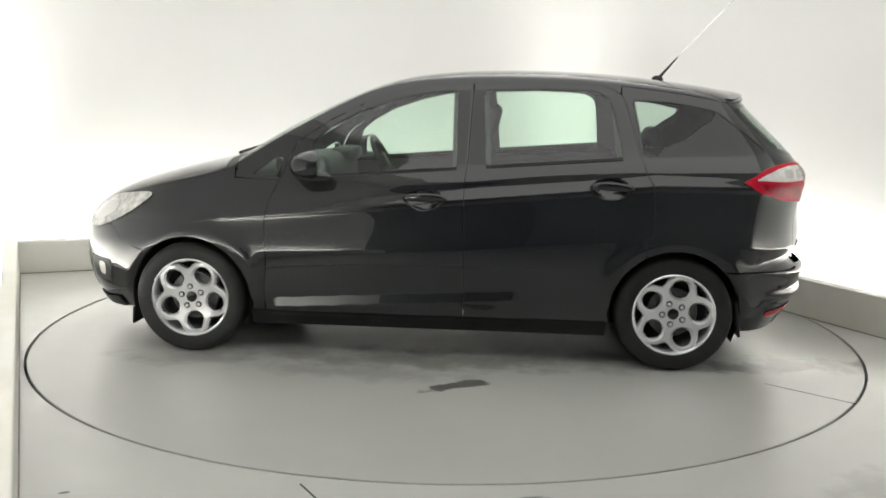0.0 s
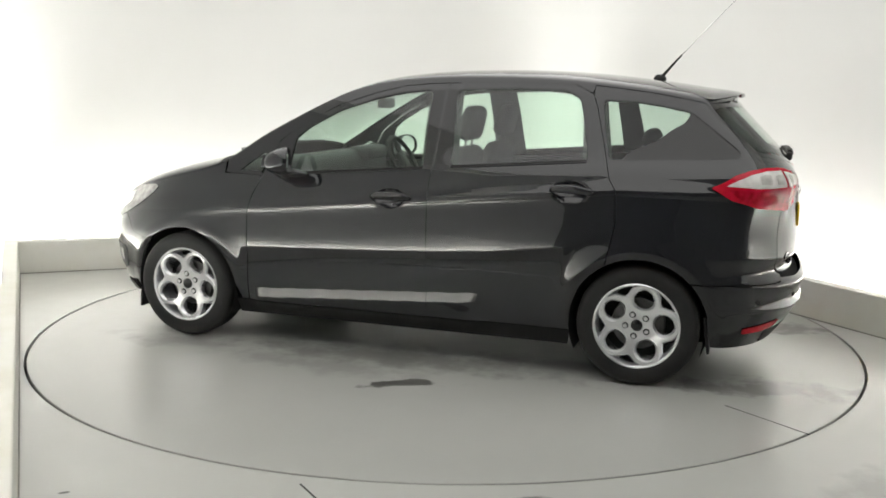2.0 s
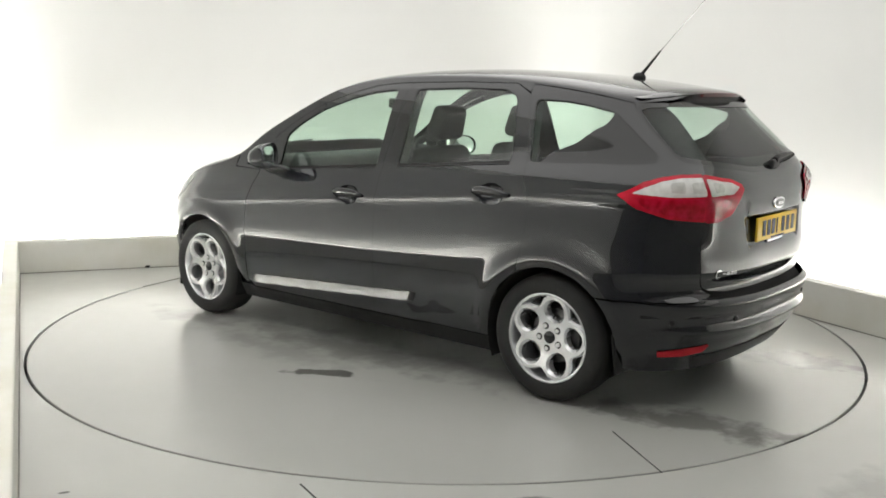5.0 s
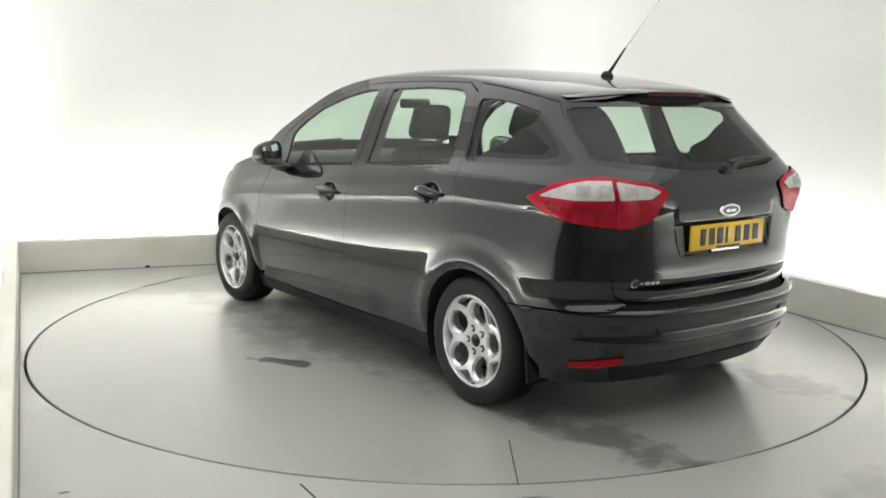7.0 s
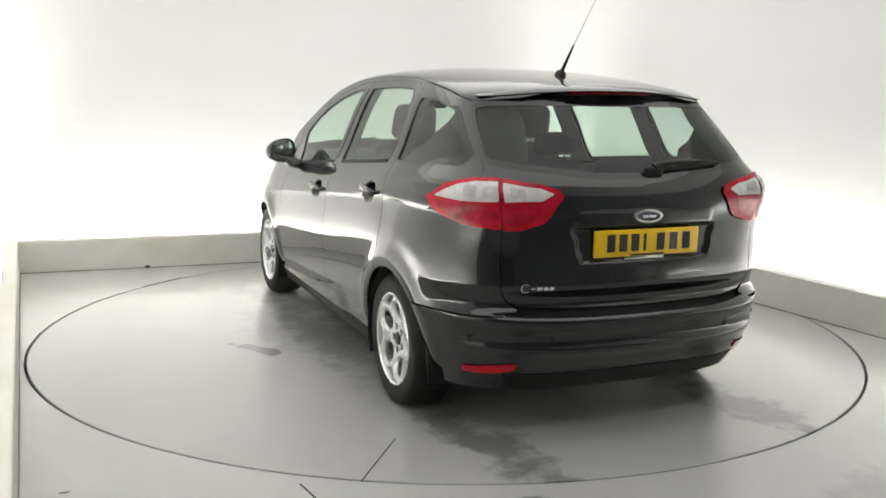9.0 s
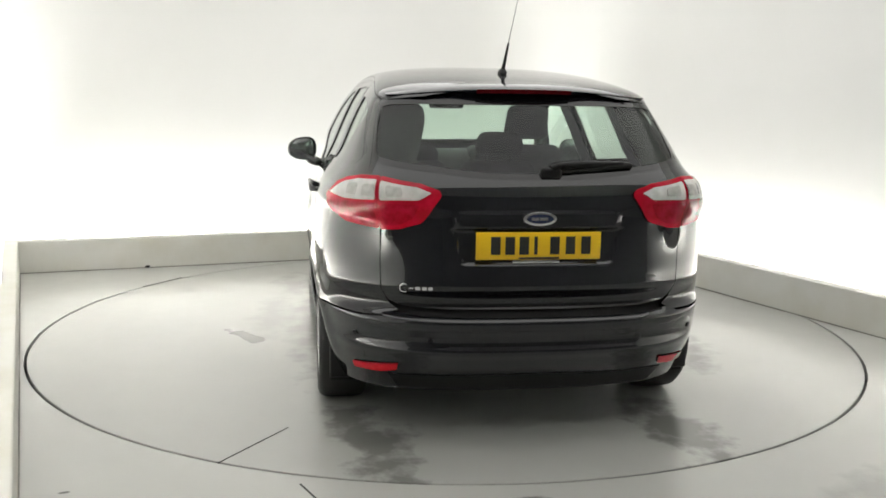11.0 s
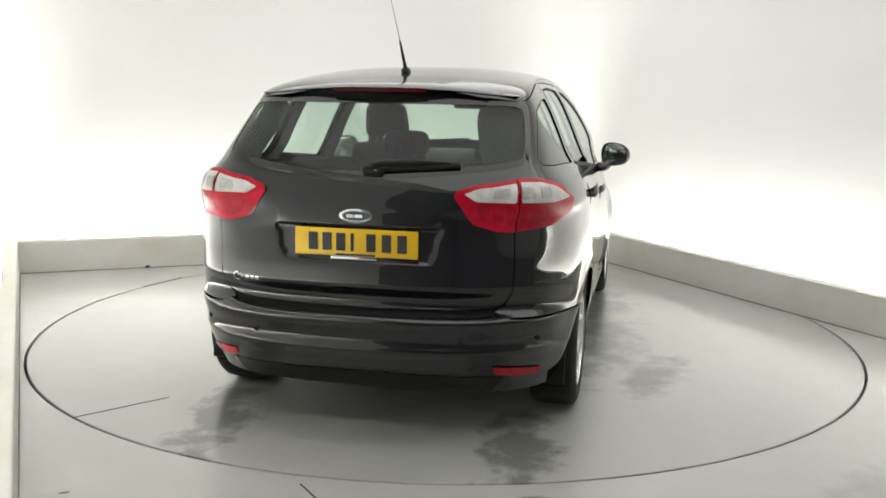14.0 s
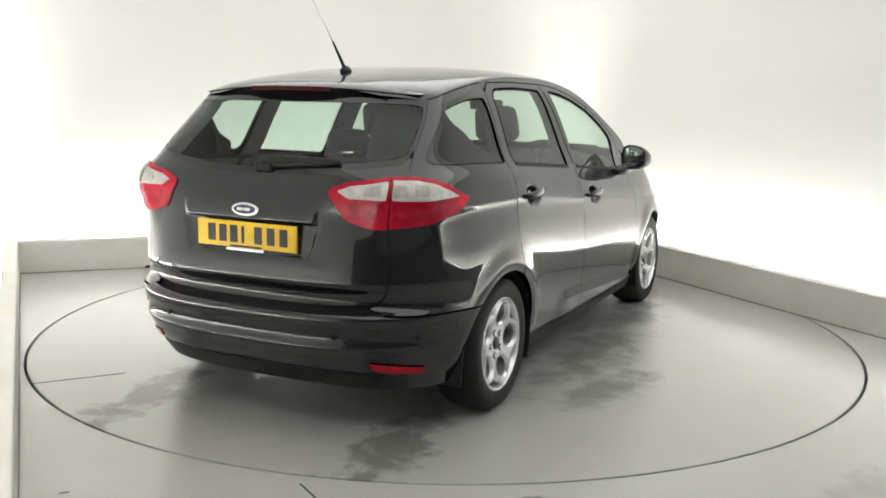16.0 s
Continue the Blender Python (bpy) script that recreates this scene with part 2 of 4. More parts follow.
def build_room():
    inner, kerb_out, wall_in, wall_out = QUAD, grown(QUAD, KERB_W), grown(QUAD, KERB_W + TROUGH), grown(QUAD, KERB_W + TROUGH + 0.15)
    names = ["north", "east", "south", "west"]
    for k in range(4):
        j = (k + 1) % 4
        dark = names[k] == "south"
        p_in, p_kerb, p_wall, p_out = inner[k], kerb_out[k], wall_in[k], wall_out[k]
        if names[k] == "west":
            # the entrance curtain goes on along the near part of this wall
            cut_at = 0.316
            p_in, p_kerb, p_wall, p_out = (line[k].lerp(line[j], cut_at) for line in (inner, kerb_out, wall_in, wall_out))
            slab_wall("wall_entrance", wall_in[k], p_wall, wall_out[k], p_out, 0, ROOM_H, CURTAIN, "dark grey entrance curtain beside the white wall")
        slab_wall("wall_" + names[k], p_wall, wall_in[j], p_out, wall_out[j], 0, ROOM_H, CURTAIN if dark else WALL,
                  "dark grey entrance curtain across the room" if dark else "smooth white studio wall washed by light from below")
        if dark:
            continue
        kerb = slab_wall("kerb_" + names[k], p_in, inner[j], p_kerb, kerb_out[j], 0, KERB_H, KERB, "low off-white kerb hiding the wall lights")
        mod = kerb.modifiers.new("bevel", "BEVEL")
        mod.width, mod.segments = 0.008, 2
        # thin dark strip: floor joint and contact shadow put into its colour
        foot = grown(QUAD, -0.006)
        slab_wall("kerb_shade_" + names[k], foot[k] if names[k] != "west" else foot[k].lerp(foot[j], 0.316), foot[j], p_in, inner[j], 0, 0.006, JOINT_SHADE, "dark line painting in the joint and contact shadow at the kerb foot")
        a, b = (p_kerb * 0.7 + p_wall * 0.3), (kerb_out[j] * 0.7 + wall_in[j] * 0.3)
        d = (b - a).normalized()
        # the strips stop short of the corner where the two bright walls meet
        a, b = (a + d * 0.5, b) if names[k] == "east" else (a, b - d * 0.5) if names[k] == "north" else (a, b)
        length = (b - a).length
        bm = bmesh.new()
        rbox(bm, (length - 0.7, 0.07, 0.03), Matrix(), 0.006, 2)
        lamp = new("light_strip", mesh_of(bm, "light_strip", glow("strip_glow", WARM, COVE_POWER * (0.86 if names[k] == "east" else 1.0))))
        lamp.matrix_world = Matrix.Translation(((a.x + b.x) / 2, (a.y + b.y) / 2, 0.06)) @ Matrix.Rotation(math.atan2(d.y, d.x), 4, "Z")
        tagged(lamp, "long white light strip in the trough behind the kerb", "light strip", "wall wash lights")
    for k, word in ((0, "northwest"), (1, "northeast")):
        p, d0, d1 = wall_in[k], (wall_in[k - 1] - wall_in[k]).normalized(), (wall_in[(k + 1) % 4] - wall_in[k]).normalized()
        half = d0.angle(d1) / 2
        r = 0.5
        mid = p + (d0 + d1).normalized() * (r / math.sin(half))
        a0, a1 = (p + d0 * r / math.tan(half)) - mid, (p + d1 * r / math.tan(half)) - mid
        s0, span = math.atan2(a0.y, a0.x), a0.angle_signed(a1)
        bm = bmesh.new()
        cols = []
        for i in range(17):
            a = s0 - span * i / 16
            v = mid + Vector((math.cos(a), math.sin(a))) * (r - .001)
            cols.append([bm.verts.new((v.x, v.y, z)) for z in (0, ROOM_H)])
        for c0, c1 in zip(cols, cols[1:]):
            bm.faces.new((c0[0], c1[0], c1[1], c0[1]))
        tagged(new("wall_corner_" + word, mesh_of(bm, "wall_corner", WALL)), "rounded white corner joining two studio walls", "wall", "", "structure")
    # ceiling, out of view, with a luminous panel added as fill light
    for name, z0, z1 in (("ceiling", ROOM_H, ROOM_H + 0.15),):
        bm = bmesh.new()
        lo = [bm.verts.new((v.x, v.y, z0)) for v in wall_out]
        hi = [bm.verts.new((v.x, v.y, z1)) for v in wall_out]
        bm.faces.new(lo)
        bm.faces.new(hi[::-1])
        for k in range(4):
            bm.faces.new((lo[k], hi[k], hi[(k + 1) % 4], lo[(k + 1) % 4]))
        bmesh.ops.recalc_face_normals(bm, faces=bm.faces)
        tagged(new(name, mesh_of(bm, name, WALL, False)), "plain white studio ceiling", "ceiling", "", "structure")
    turn = math.atan2(back_d.y, back_d.x)
    panel = new("ceiling_fill_light")
    panel.matrix_world = Matrix.Translation((0.25, -0.75, ROOM_H)) @ Matrix.Rotation(turn, 4, "Z")
    tagged(panel, "large square luminous panel with white frame, added on the unseen ceiling as fill light", "ceiling light")
    bm = bmesh.new()
    rbox(bm, (4.2, 6.0, 0.04), Matrix.Translation((0, 0, -0.03)), 0.004, 2)
    part("diffuser", bm, glow("diffuser_glow", (1.0, 0.99, 0.95), CEILING_POWER), panel)
    bm = bmesh.new()
    for sx, sy, x, y in ((4.34, 0.07, 0, 3.035), (4.34, 0.07, 0, -3.035), (0.07, 6.0, 2.135, 0), (0.07, 6.0, -2.135, 0)):
        rbox(bm, (sx, sy, 0.06), Matrix.Translation((x, y, -0.03)), 0.006, 2)
    part("frame", bm, WALL, panel)

    # floor around the table
    seg, rim = 160, 2.455
    bm = bmesh.new()
    ring = [bm.verts.new((rim * math.cos(2 * math.pi * k / seg), rim * math.sin(2 * math.pi * k / seg), 0)) for k in range(seg)]
    low = [bm.verts.new((v.co.x, v.co.y, -0.05)) for v in ring]
    def edge(a):
        """The outer face of the walls in this direction from the middle."""
        d = Vector((math.cos(a), math.sin(a)))
        best = 20.0
        for i in range(4):
            p, e = wall_out[i], wall_out[(i + 1) % 4] - wall_out[i]
            den = d.x * e.y - d.y * e.x
            if abs(den) > 1e-9:
                t = (p.x * e.y - p.y * e.x) / den
                if t > 0:
                    best = min(best, t)
        return d * best
    far = [bm.verts.new((*edge(2 * math.pi * k / seg), 0)) for k in range(seg)]
    for k in range(seg):
        j = (k + 1) % seg
        bm.faces.new((ring[k], far[k], far[j], ring[j]))
        bm.faces.new((low[k], ring[k], ring[j], low[j]))
    tagged(new("floor", mesh_of(bm, "floor", FLOOR, False)), "pale grey polished resin studio floor", "floor", "", "structure")
    bm = bmesh.new()
    bmesh.ops.create_circle(bm, cap_ends=True, segments=96, radius=2.6, matrix=Matrix.Translation((0, 0, -0.045)))
    tagged(new("turntable_pit", mesh_of(bm, "turntable_pit", GROOVE, False)), "dark gap below the turntable edge", "floor", "", "structure")
    # joints cut in the floor
    for p, q in (((-0.535, -2.470), (-0.455, -2.60)), ((-2.25, 0.985), (-2.06, 1.34))):
        bm = bmesh.new()
        d = Vector((q[0] - p[0], q[1] - p[1], 0))
        rbox(bm, (d.length, 0.006, 0.003), Matrix.Translation(((p[0] + q[0]) / 2, (p[1] + q[1]) / 2, 0.0008)) @ Matrix.Rotation(math.atan2(d.y, d.x), 4, "Z"), 0)
        tagged(new("floor_joint", mesh_of(bm, "floor_joint", GROOVE, False)), "thin dark joint in the floor", "floor joint", "", "structure")
    bm = bmesh.new()
    rbox(bm, (0.035, 0.05, 0.02), Matrix.Translation((-2.45, 1.735, 0.01)), 0.008, 2)
    tagged(new("cable_stub", mesh_of(bm, "cable_stub", DARK)), "small black cable stub at the foot of the kerb", "cable")


def build_turntable():
    table = new("turntable")
    tagged(table, "round flush turntable of stained pale resin with the car's shadow painted in", "turntable")
    bm = bmesh.new()
    n = 160
    prof = ((2.440, -0.04), (2.440, -0.003), (2.437, 0.0))
    rings = [[bm.verts.new((r * math.cos(2 * math.pi * k / n), r * math.sin(2 * math.pi * k / n), z)) for k in range(n)] for r, z in prof]
    for a, b in zip(rings, rings[1:]):
        for k in range(n):
            bm.faces.new((a[k], a[(k + 1) % n], b[(k + 1) % n], b[k]))
    bm.faces.new(rings[-1])
    part("disc", bm, DISC, table, smooth=False)
    bm = bmesh.new()
    d = Vector((0.805, -0.593, 0))
    rbox(bm, (0.46, 0.005, 0.003), Matrix.Translation(Vector((-2.11, 1.245, 0.0002)) + d * 0.225) @ Matrix.Rotation(math.atan2(d.y, d.x), 4, "Z"), 0)
    part("seam", bm, GROOVE, table, "dark straight seam across the disc", smooth=False)
    return table


build_room()
turntable = build_turntable()


# ---- the car's surface: x forward, y to its left, z up, origin on the floor between the axles ----
def lut(x, pts):
    """Smooth curve through (x, value) pairs."""
    n = len(pts)
    if x <= pts[0][0]:
        return pts[0][1]
    if x >= pts[-1][0]:
        return pts[-1][1]
    i = 0
    while x > pts[i + 1][0]:
        i += 1

    def slope(k):
        a, b = max(k - 1, 0), min(k + 1, n - 1)
        return (pts[b][1] - pts[a][1]) / (pts[b][0] - pts[a][0])
    h = pts[i + 1][0] - pts[i][0]
    t = (x - pts[i][0]) / h
    t2, t3 = t * t, t * t * t
    return (2 * t3 - 3 * t2 + 1) * pts[i][1] + (t3 - 2 * t2 + t) * h * slope(i) + (3 * t2 - 2 * t3) * pts[i + 1][1] + (t3 - t2) * h * slope(i + 1)


PLAN = [(-2.2, .83), (-1.8, .866), (-1.32, .905), (-.7, .902), (0, .903), (.7, .905), (1.32, .905), (1.7, .878), (2.2, .80)]
SECT = [(.15, -.10), (.24, -.062), (.32, -.036), (.45, -.012), (.60, 0), (.65, -.0016), (.70, -.0062), (.80, -.0195), (.845, -.0235), (.866, -.0218), (.878, -.0220), (.890, -.0285), (.91, -.0375), (.935, -.048), (1.0, -.066),
        (1.06, -.095), (1.2, -.150), (1.35, -.215), (1.46, -.275), (1.56, -.36)]
REAR = [(.15, -1.95), (.25, -2.02), (.33, -2.080), (.375, -2.104), (.40, -2.122), (.415, -2.124), (.43, -2.112), (.46, -2.108), (.50, -2.126), (.535, -2.132), (.548, -2.122),
        (.562, -2.088), (.585, -2.056), (.63, -2.058), (.668, -2.079), (.70, -2.076), (.8, -2.07),
        (.95, -2.085), (1.03, -2.08), (1.08, -2.05), (1.2, -1.945), (1.35, -1.80), (1.48, -1.685), (1.56, -1.62)]
FRONT = [(.15, 2.04), (.25, 2.13), (.35, 2.18), (.5, 2.20), (.62, 2.19), (.72, 2.15), (.8, 2.08), (.9, 1.95), (1.0, 1.8), (1.6, 1.7)]
RAIL = [(-1.8, 1.395), (-1.7, 1.405), (-1.5, 1.445), (-1.3, 1.478), (-1.0, 1.512), (-.7, 1.533), (-.3, 1.538), (0, 1.525), (.2, 1.498), (.36, 1.452), (.5, 1.385), (.63, 1.315),
        (.82, 1.205), (1.0, 1.09), (1.1, 1.035), (1.25, .985), (1.5, .925), (1.75, .86), (1.95, .785), (2.12, .70)]
CROWN = [(-1.8, 1.472), (-1.75, 1.480), (-1.5, 1.522), (-1.3, 1.548), (-1.0, 1.578), (-.7, 1.593), (-.3, 1.592), (0, 1.572), (.2, 1.54), (.4, 1.475), (.6, 1.385), (.8, 1.285),
         (1.0, 1.172), (1.1, 1.112), (1.2, 1.075), (1.4, 1.03), (1.6, .98), (1.8, .92), (2.0, .83), (2.15, .715)]
SQUARE = [(.2, 2.8), (.6, 3.0), (.95, 3.25), (1.08, 4.2), (1.2, 4.3), (1.42, 3.0)]
XR, XF, NF, SPAN = -1.45, 1.30, 2.4, 1.3
WHEEL_X, WHEEL_Z, ARCH = 1.324, 0.31, 0.348


def square(z):
    """How square the rear corners are at this height."""
    return lut(z, SQUARE)


def ease(v, a, b):
    """0 at a and before, 1 at b and beyond, smooth between."""
    t = min(max((v - a) / (b - a), 0), 1)
    return t * t * t * (t * (6 * t - 15) + 10)


def table(pts, lo, hi, step, spread):
    """A curve sampled finely and smoothed, to be read by nearest samples."""
    n = round((hi - lo) / step)
    raw = [lut(lo + step * k, pts) for k in range(n + 1)]
    reach = max(1, round(spread / step))
    for _ in range(2):
        raw = [sum(raw[min(max(k + d, 0), n)] for d in range(-reach, reach + 1)) / (2 * reach + 1) for k in range(n + 1)]
    return lo, step, n, raw


def read(tab, v):
    lo, step, n, raw = tab
    f = min(max((v - lo) / step, 1), n - 2.001)
    i = int(f)
    t = f - i
    a, b, c, d = raw[i - 1], raw[i], raw[i + 1], raw[i + 2]
    # cubic B-spline, smooth in its bend as well
    return ((1 - t) ** 3 * a + (3 * t ** 3 - 6 * t * t + 4) * b + (-3 * t ** 3 + 3 * t * t + 3 * t + 1) * c + t ** 3 * d) / 6


PLAN_T = table(PLAN, -2.4, 2.4, .04, .12)
GATE_T = table([(0, 0), (.60, 0), (.64, -.003), (.668, -.004), (.70, -.0062), (.73, -.0072), (.76, -.006), (.8, -.0025), (.85, .005), (.9, .016), (.95, .024), (1.03, .024), (1.08, .012), (1.12, 0), (1.7, 0)], 0.0, 1.7, .01, .015)
SECT_T = table(SECT, 0.0, 1.7, .004, .004)
SECT_SOFT_T = table(SECT, 0.0, 1.7, .01, .04)
REAR_T = table(REAR, 0.0, 1.7, .005, .005)


def width_at(x, z):
    b = ease(z, .50, .80) * ease(-z, -1.22, -1.02)
    ze = z + .095 * max(x, -1.2) * b
    sharp = ease(ze, .76, .82) * ease(-ze, -1.0, -.94)
    w = read(PLAN_T, x) + sharp * read(SECT_T, ze) + (1 - sharp) * read(SECT_SOFT_T, ze)
    d = math.hypot(abs(x) - WHEEL_X, z - WHEEL_Z)
    w += .014 * math.exp(-((d - .385) / .05) ** 2) * ease(z, .2, .36)
    w += .0035 * ease(-d, -.64, -.48) * ease(z, .45, .66) * ease(abs(x), .95, 1.2)
    along = ease(x, -.62, -.40) * ease(-x, -.93, -.80)
    drop = min(max((.371 - .062 * (x - .2) - z) / .058, 0), 1)
    w += along * .058 * (.36 + .10 * x) * (.92 * drop + .08 * drop * drop) * ease(z, .19, .27)
    return w


def plate_recess(r, z):
    """How far the gate is set back round the plate, and stands proud in the hood above it."""
    half = .192 + .22 * (z - .765)
    sunk = ease(half - r, -.010, .020) * ease(z, .755, .785) * ease(-z, -.922, -.900)
    proud = ease(.222 - .45 * abs(z - .945) - r, 0, .03) * ease(z, .908, .924) * ease(-z, -1.0, -.965)
    return .014 * sunk - .009 * proud + read(GATE_T, z) * ease(.60 - r, 0, .22)


def side(u, z):
    """Point of the left wall. u is x between XR and XF; beyond it runs round the corner to the centre line."""
    if u < XR:
        th = min((XR - u) / SPAN, 1) * math.pi / 2
        x = XR - (XR - read(REAR_T, z)) * max(math.sin(th), 0) ** (2 / square(z)) + plate_recess(u - XR + SPAN, z)
        return Vector((x, width_at(x, z) * max(math.cos(th), 0) ** (2 / square(z)), z))
    if u > XF:
        th = min((u - XF) / SPAN, 1) * math.pi / 2
        x = XF + (lut(z, FRONT) - XF) * max(math.sin(th), 0) ** (2 / NF)
        return Vector((x, width_at(x, z) * max(math.cos(th), 0) ** (2 / NF), z))
    return Vector((u, width_at(u, z), z))


def u_of(x, z):
    """The way along the plan at which the wall has this x."""
    if x < XR:
        return XR - SPAN * 2 / math.pi * math.asin(min((XR - x) / (XR - read(REAR_T, z)), 1) ** (square(z) / 2))
    if x > XF:
        return XF + SPAN * 2 / math.pi * math.asin(min((x - XF) / (lut(z, FRONT) - XF), 1) ** (NF / 2))
    return x


def flank_left(u, z):
    return side(u, z)


def flank_right(u, z):
    p = side(u, z)
    return Vector((p.x, -p.y, p.z))


def tail(r, z):
    p = side(XR - SPAN + abs(r), z)
    return Vector((p.x, p.y if r > 0 else -p.y, p.z))


def nose(r, z):
    p = side(XF + SPAN - abs(r), z)
    return Vector((p.x, p.y if r > 0 else -p.y, p.z))


def top(x, s):
    """Point of hood, windscreen and roof; s runs from -1 to 1 across."""
    zr = lut(x, RAIL)
    yr = side(u_of(x, zr), zr).y
    zc = max(lut(x, CROWN), zr)
    a = s * math.pi / 2
    k = abs(math.sin(a))
    return Vector((x, yr * math.sin(a), zr + (zc - zr) * max(1 - k ** 2.6, 0) ** 0.55))


# ---- panels: an outline in the surface's own two measures, filled with a fine net and given an inward edge ----
def cut(poly, axis, value, keep_above):
    out = []
    for k in range(len(poly)):
        p, q = poly[k - 1], poly[k]
        a, b = (p[axis] - value, q[axis] - value) if keep_above else (value - p[axis], value - q[axis])
        if (a >= 0) != (b >= 0):
            t = a / (a - b)
            out.append((p[0] + (q[0] - p[0]) * t, p[1] + (q[1] - p[1]) * t))
        if b >= 0:
            out.append(q)
    return out


def outward(f, u, v):
    e = 0.004
    p = f(u, v)
    n = (f(u + e, v) - f(u - e, v)).cross(f(u, v + e) - f(u, v - e))
    if n.length < 1e-12:
        n = p - Vector((p.x * .6, 0, .7))
    n.normalize()
    return p, (n if n.dot(p - Vector((p.x * .62, 0, .72))) > 0 else -n)


def panel(f, outline, step=0.034, lift=0.0, depth=0.016, rise=None):
    rise = rise or step
    bm = bmesh.new()
    slope = bm.verts.layers.float_vector.new("slope")
    verts = {}

    def vert(u, v):
        key = (round(u, 5), round(v, 5))
        if key not in verts:
            p, n = outward(f, u, v)
            verts[key] = bm.verts.new(p + n * lift)
            verts[key][slope] = n
        return verts[key]
    us, vs = [p[0] for p in outline], [p[1] for p in outline]
    i0, i1 = math.floor(min(us) / step), math.ceil(max(us) / step)
    for i in range(i0, i1):
        strip = cut(cut(outline, 0, i * step, True), 0, (i + 1) * step, False) if outline else []
        if len(strip) < 3:
            continue
        lo, hi = min(p[1] for p in strip), max(p[1] for p in strip)
        for j in range(math.floor(lo / rise), math.ceil(hi / rise)):
            cell = cut(cut(strip, 1, j * rise, True), 1, (j + 1) * rise, False)
            clean = []
            for p in cell:
                if not clean or abs(p[0] - clean[-1][0]) + abs(p[1] - clean[-1][1]) > 1e-5:
                    clean.append(p)
            if len(clean) > 1 and abs(clean[0][0] - clean[-1][0]) + abs(clean[0][1] - clean[-1][1]) < 1e-5:
                clean.pop()
            if len(clean) < 3:
                continue
            if len(clean) == 4:
                tris = [(0, 1, 2, 3)]
            else:
                tris = tessellate_polygon([[Vector((p[0], p[1], 0)) for p in clean]])
            for tri in tris:
                ring = [vert(*clean[k]) for k in tri]
                if len(set(ring)) == len(ring):
                    try:
                        bm.faces.new(ring)
                    except ValueError:
                        pass
    bm.normal_update()
    score = 0
    for face in bm.faces:
        c = face.calc_center_median()
        score += face.normal.dot(c - Vector((c.x * .62, 0, .72))) * face.calc_area()
    if score < 0:
        bmesh.ops.reverse_faces(bm, faces=bm.faces)
    if depth:
        border = []
        for k in range(len(outline)):
            p, q = outline[k - 1], outline[k]
            m = max(1, math.ceil(math.hypot(q[0] - p[0], q[1] - p[1]) / step))
            border += [(p[0] + (q[0] - p[0]) * t / m, p[1] + (q[1] - p[1]) * t / m) for t in range(m)]
        a, b, m = [], [], len(border)
        for k, (u, v) in enumerate(border):
            p, n = outward(f, u, v)
            along = f(*border[(k + 1) % m]) - f(*border[k - 1])
            out = along.cross(n).normalized() if along.length > 1e-9 else n
            a.append(bm.verts.new(p + n * lift))
            b.append(bm.verts.new(p + n * (lift - depth)))
            a[-1][slope] = (n + out * .5).normalized()
            b[-1][slope] = out
        for k in range(len(border)):
            try:
                bm.faces.new((a[k - 1], a[k], b[k], b[k - 1]))
            except ValueError:
                pass
    return bm


def ribbon(f, outline, by, lift=0.0, depth=0.0):
    """A band along an outline, from it outwards (by > 0) or inwards."""
    dense = []
    for k in range(len(outline)):
        p, q = outline[k - 1], outline[k]
        m = max(1, math.ceil(math.hypot(q[0] - p[0], q[1] - p[1]) / .03))
        dense += [(p[0] + (q[0] - p[0]) * t / m, p[1] + (q[1] - p[1]) * t / m) for t in range(m)]
    other = shrunk(dense, -by)
    bm = bmesh.new()
    slope = bm.verts.layers.float_vector.new("slope")
    rows = []
    for line, sink in ((dense, depth), (dense, 0.0), (other, 0.0), (other, depth)):
        row = []
        for u, v in line:
            p, n = outward(f, u, v)
            w = bm.verts.new(p + n * (lift - sink))
            w[slope] = n
            row.append(w)
        rows.append(row)
    for a, b in zip(rows, rows[1:]):
        for k in range(len(dense)):
            bm.faces.new((a[k - 1], a[k], b[k], b[k - 1]))
    return bm


def soft(points, closed=True, n=6):
    """A smooth curve through the corner points of an outline."""
    out, m = [], len(points)
    for k in range(m if closed else m - 1):
        p = [points[(k + d) % m] if closed else points[min(max(k + d, 0), m - 1)] for d in (-1, 0, 1, 2)]
        for s in range(n):
            t = s / n
            out.append(tuple(0.5 * (2 * p[1][c] + (p[2][c] - p[0][c]) * t + (2 * p[0][c] - 5 * p[1][c] + 4 * p[2][c] - p[3][c]) * t * t
                                    + (3 * p[1][c] - p[0][c] - 3 * p[2][c] + p[3][c]) * t ** 3) for c in (0, 1)))
    return out if closed else out + [points[-1]]


def rounded(points, r=0.03, n=4):
    """An outline with its corners rounded."""
    out = []
    for k in range(len(points)):
        a, b, c = (Vector(points[(k + d) % len(points)]) for d in (-1, 0, 1))
        la, lc = (a - b).length, (c - b).length
        p, q = b + (a - b) * min(r, la * .45) / la, b + (c - b) * min(r, lc * .45) / lc
        for s in range(n + 1):
            t = s / n
            w = p * (1 - t) ** 2 + b * 2 * t * (1 - t) + q * t * t
            out.append((w.x, w.y))
    return out


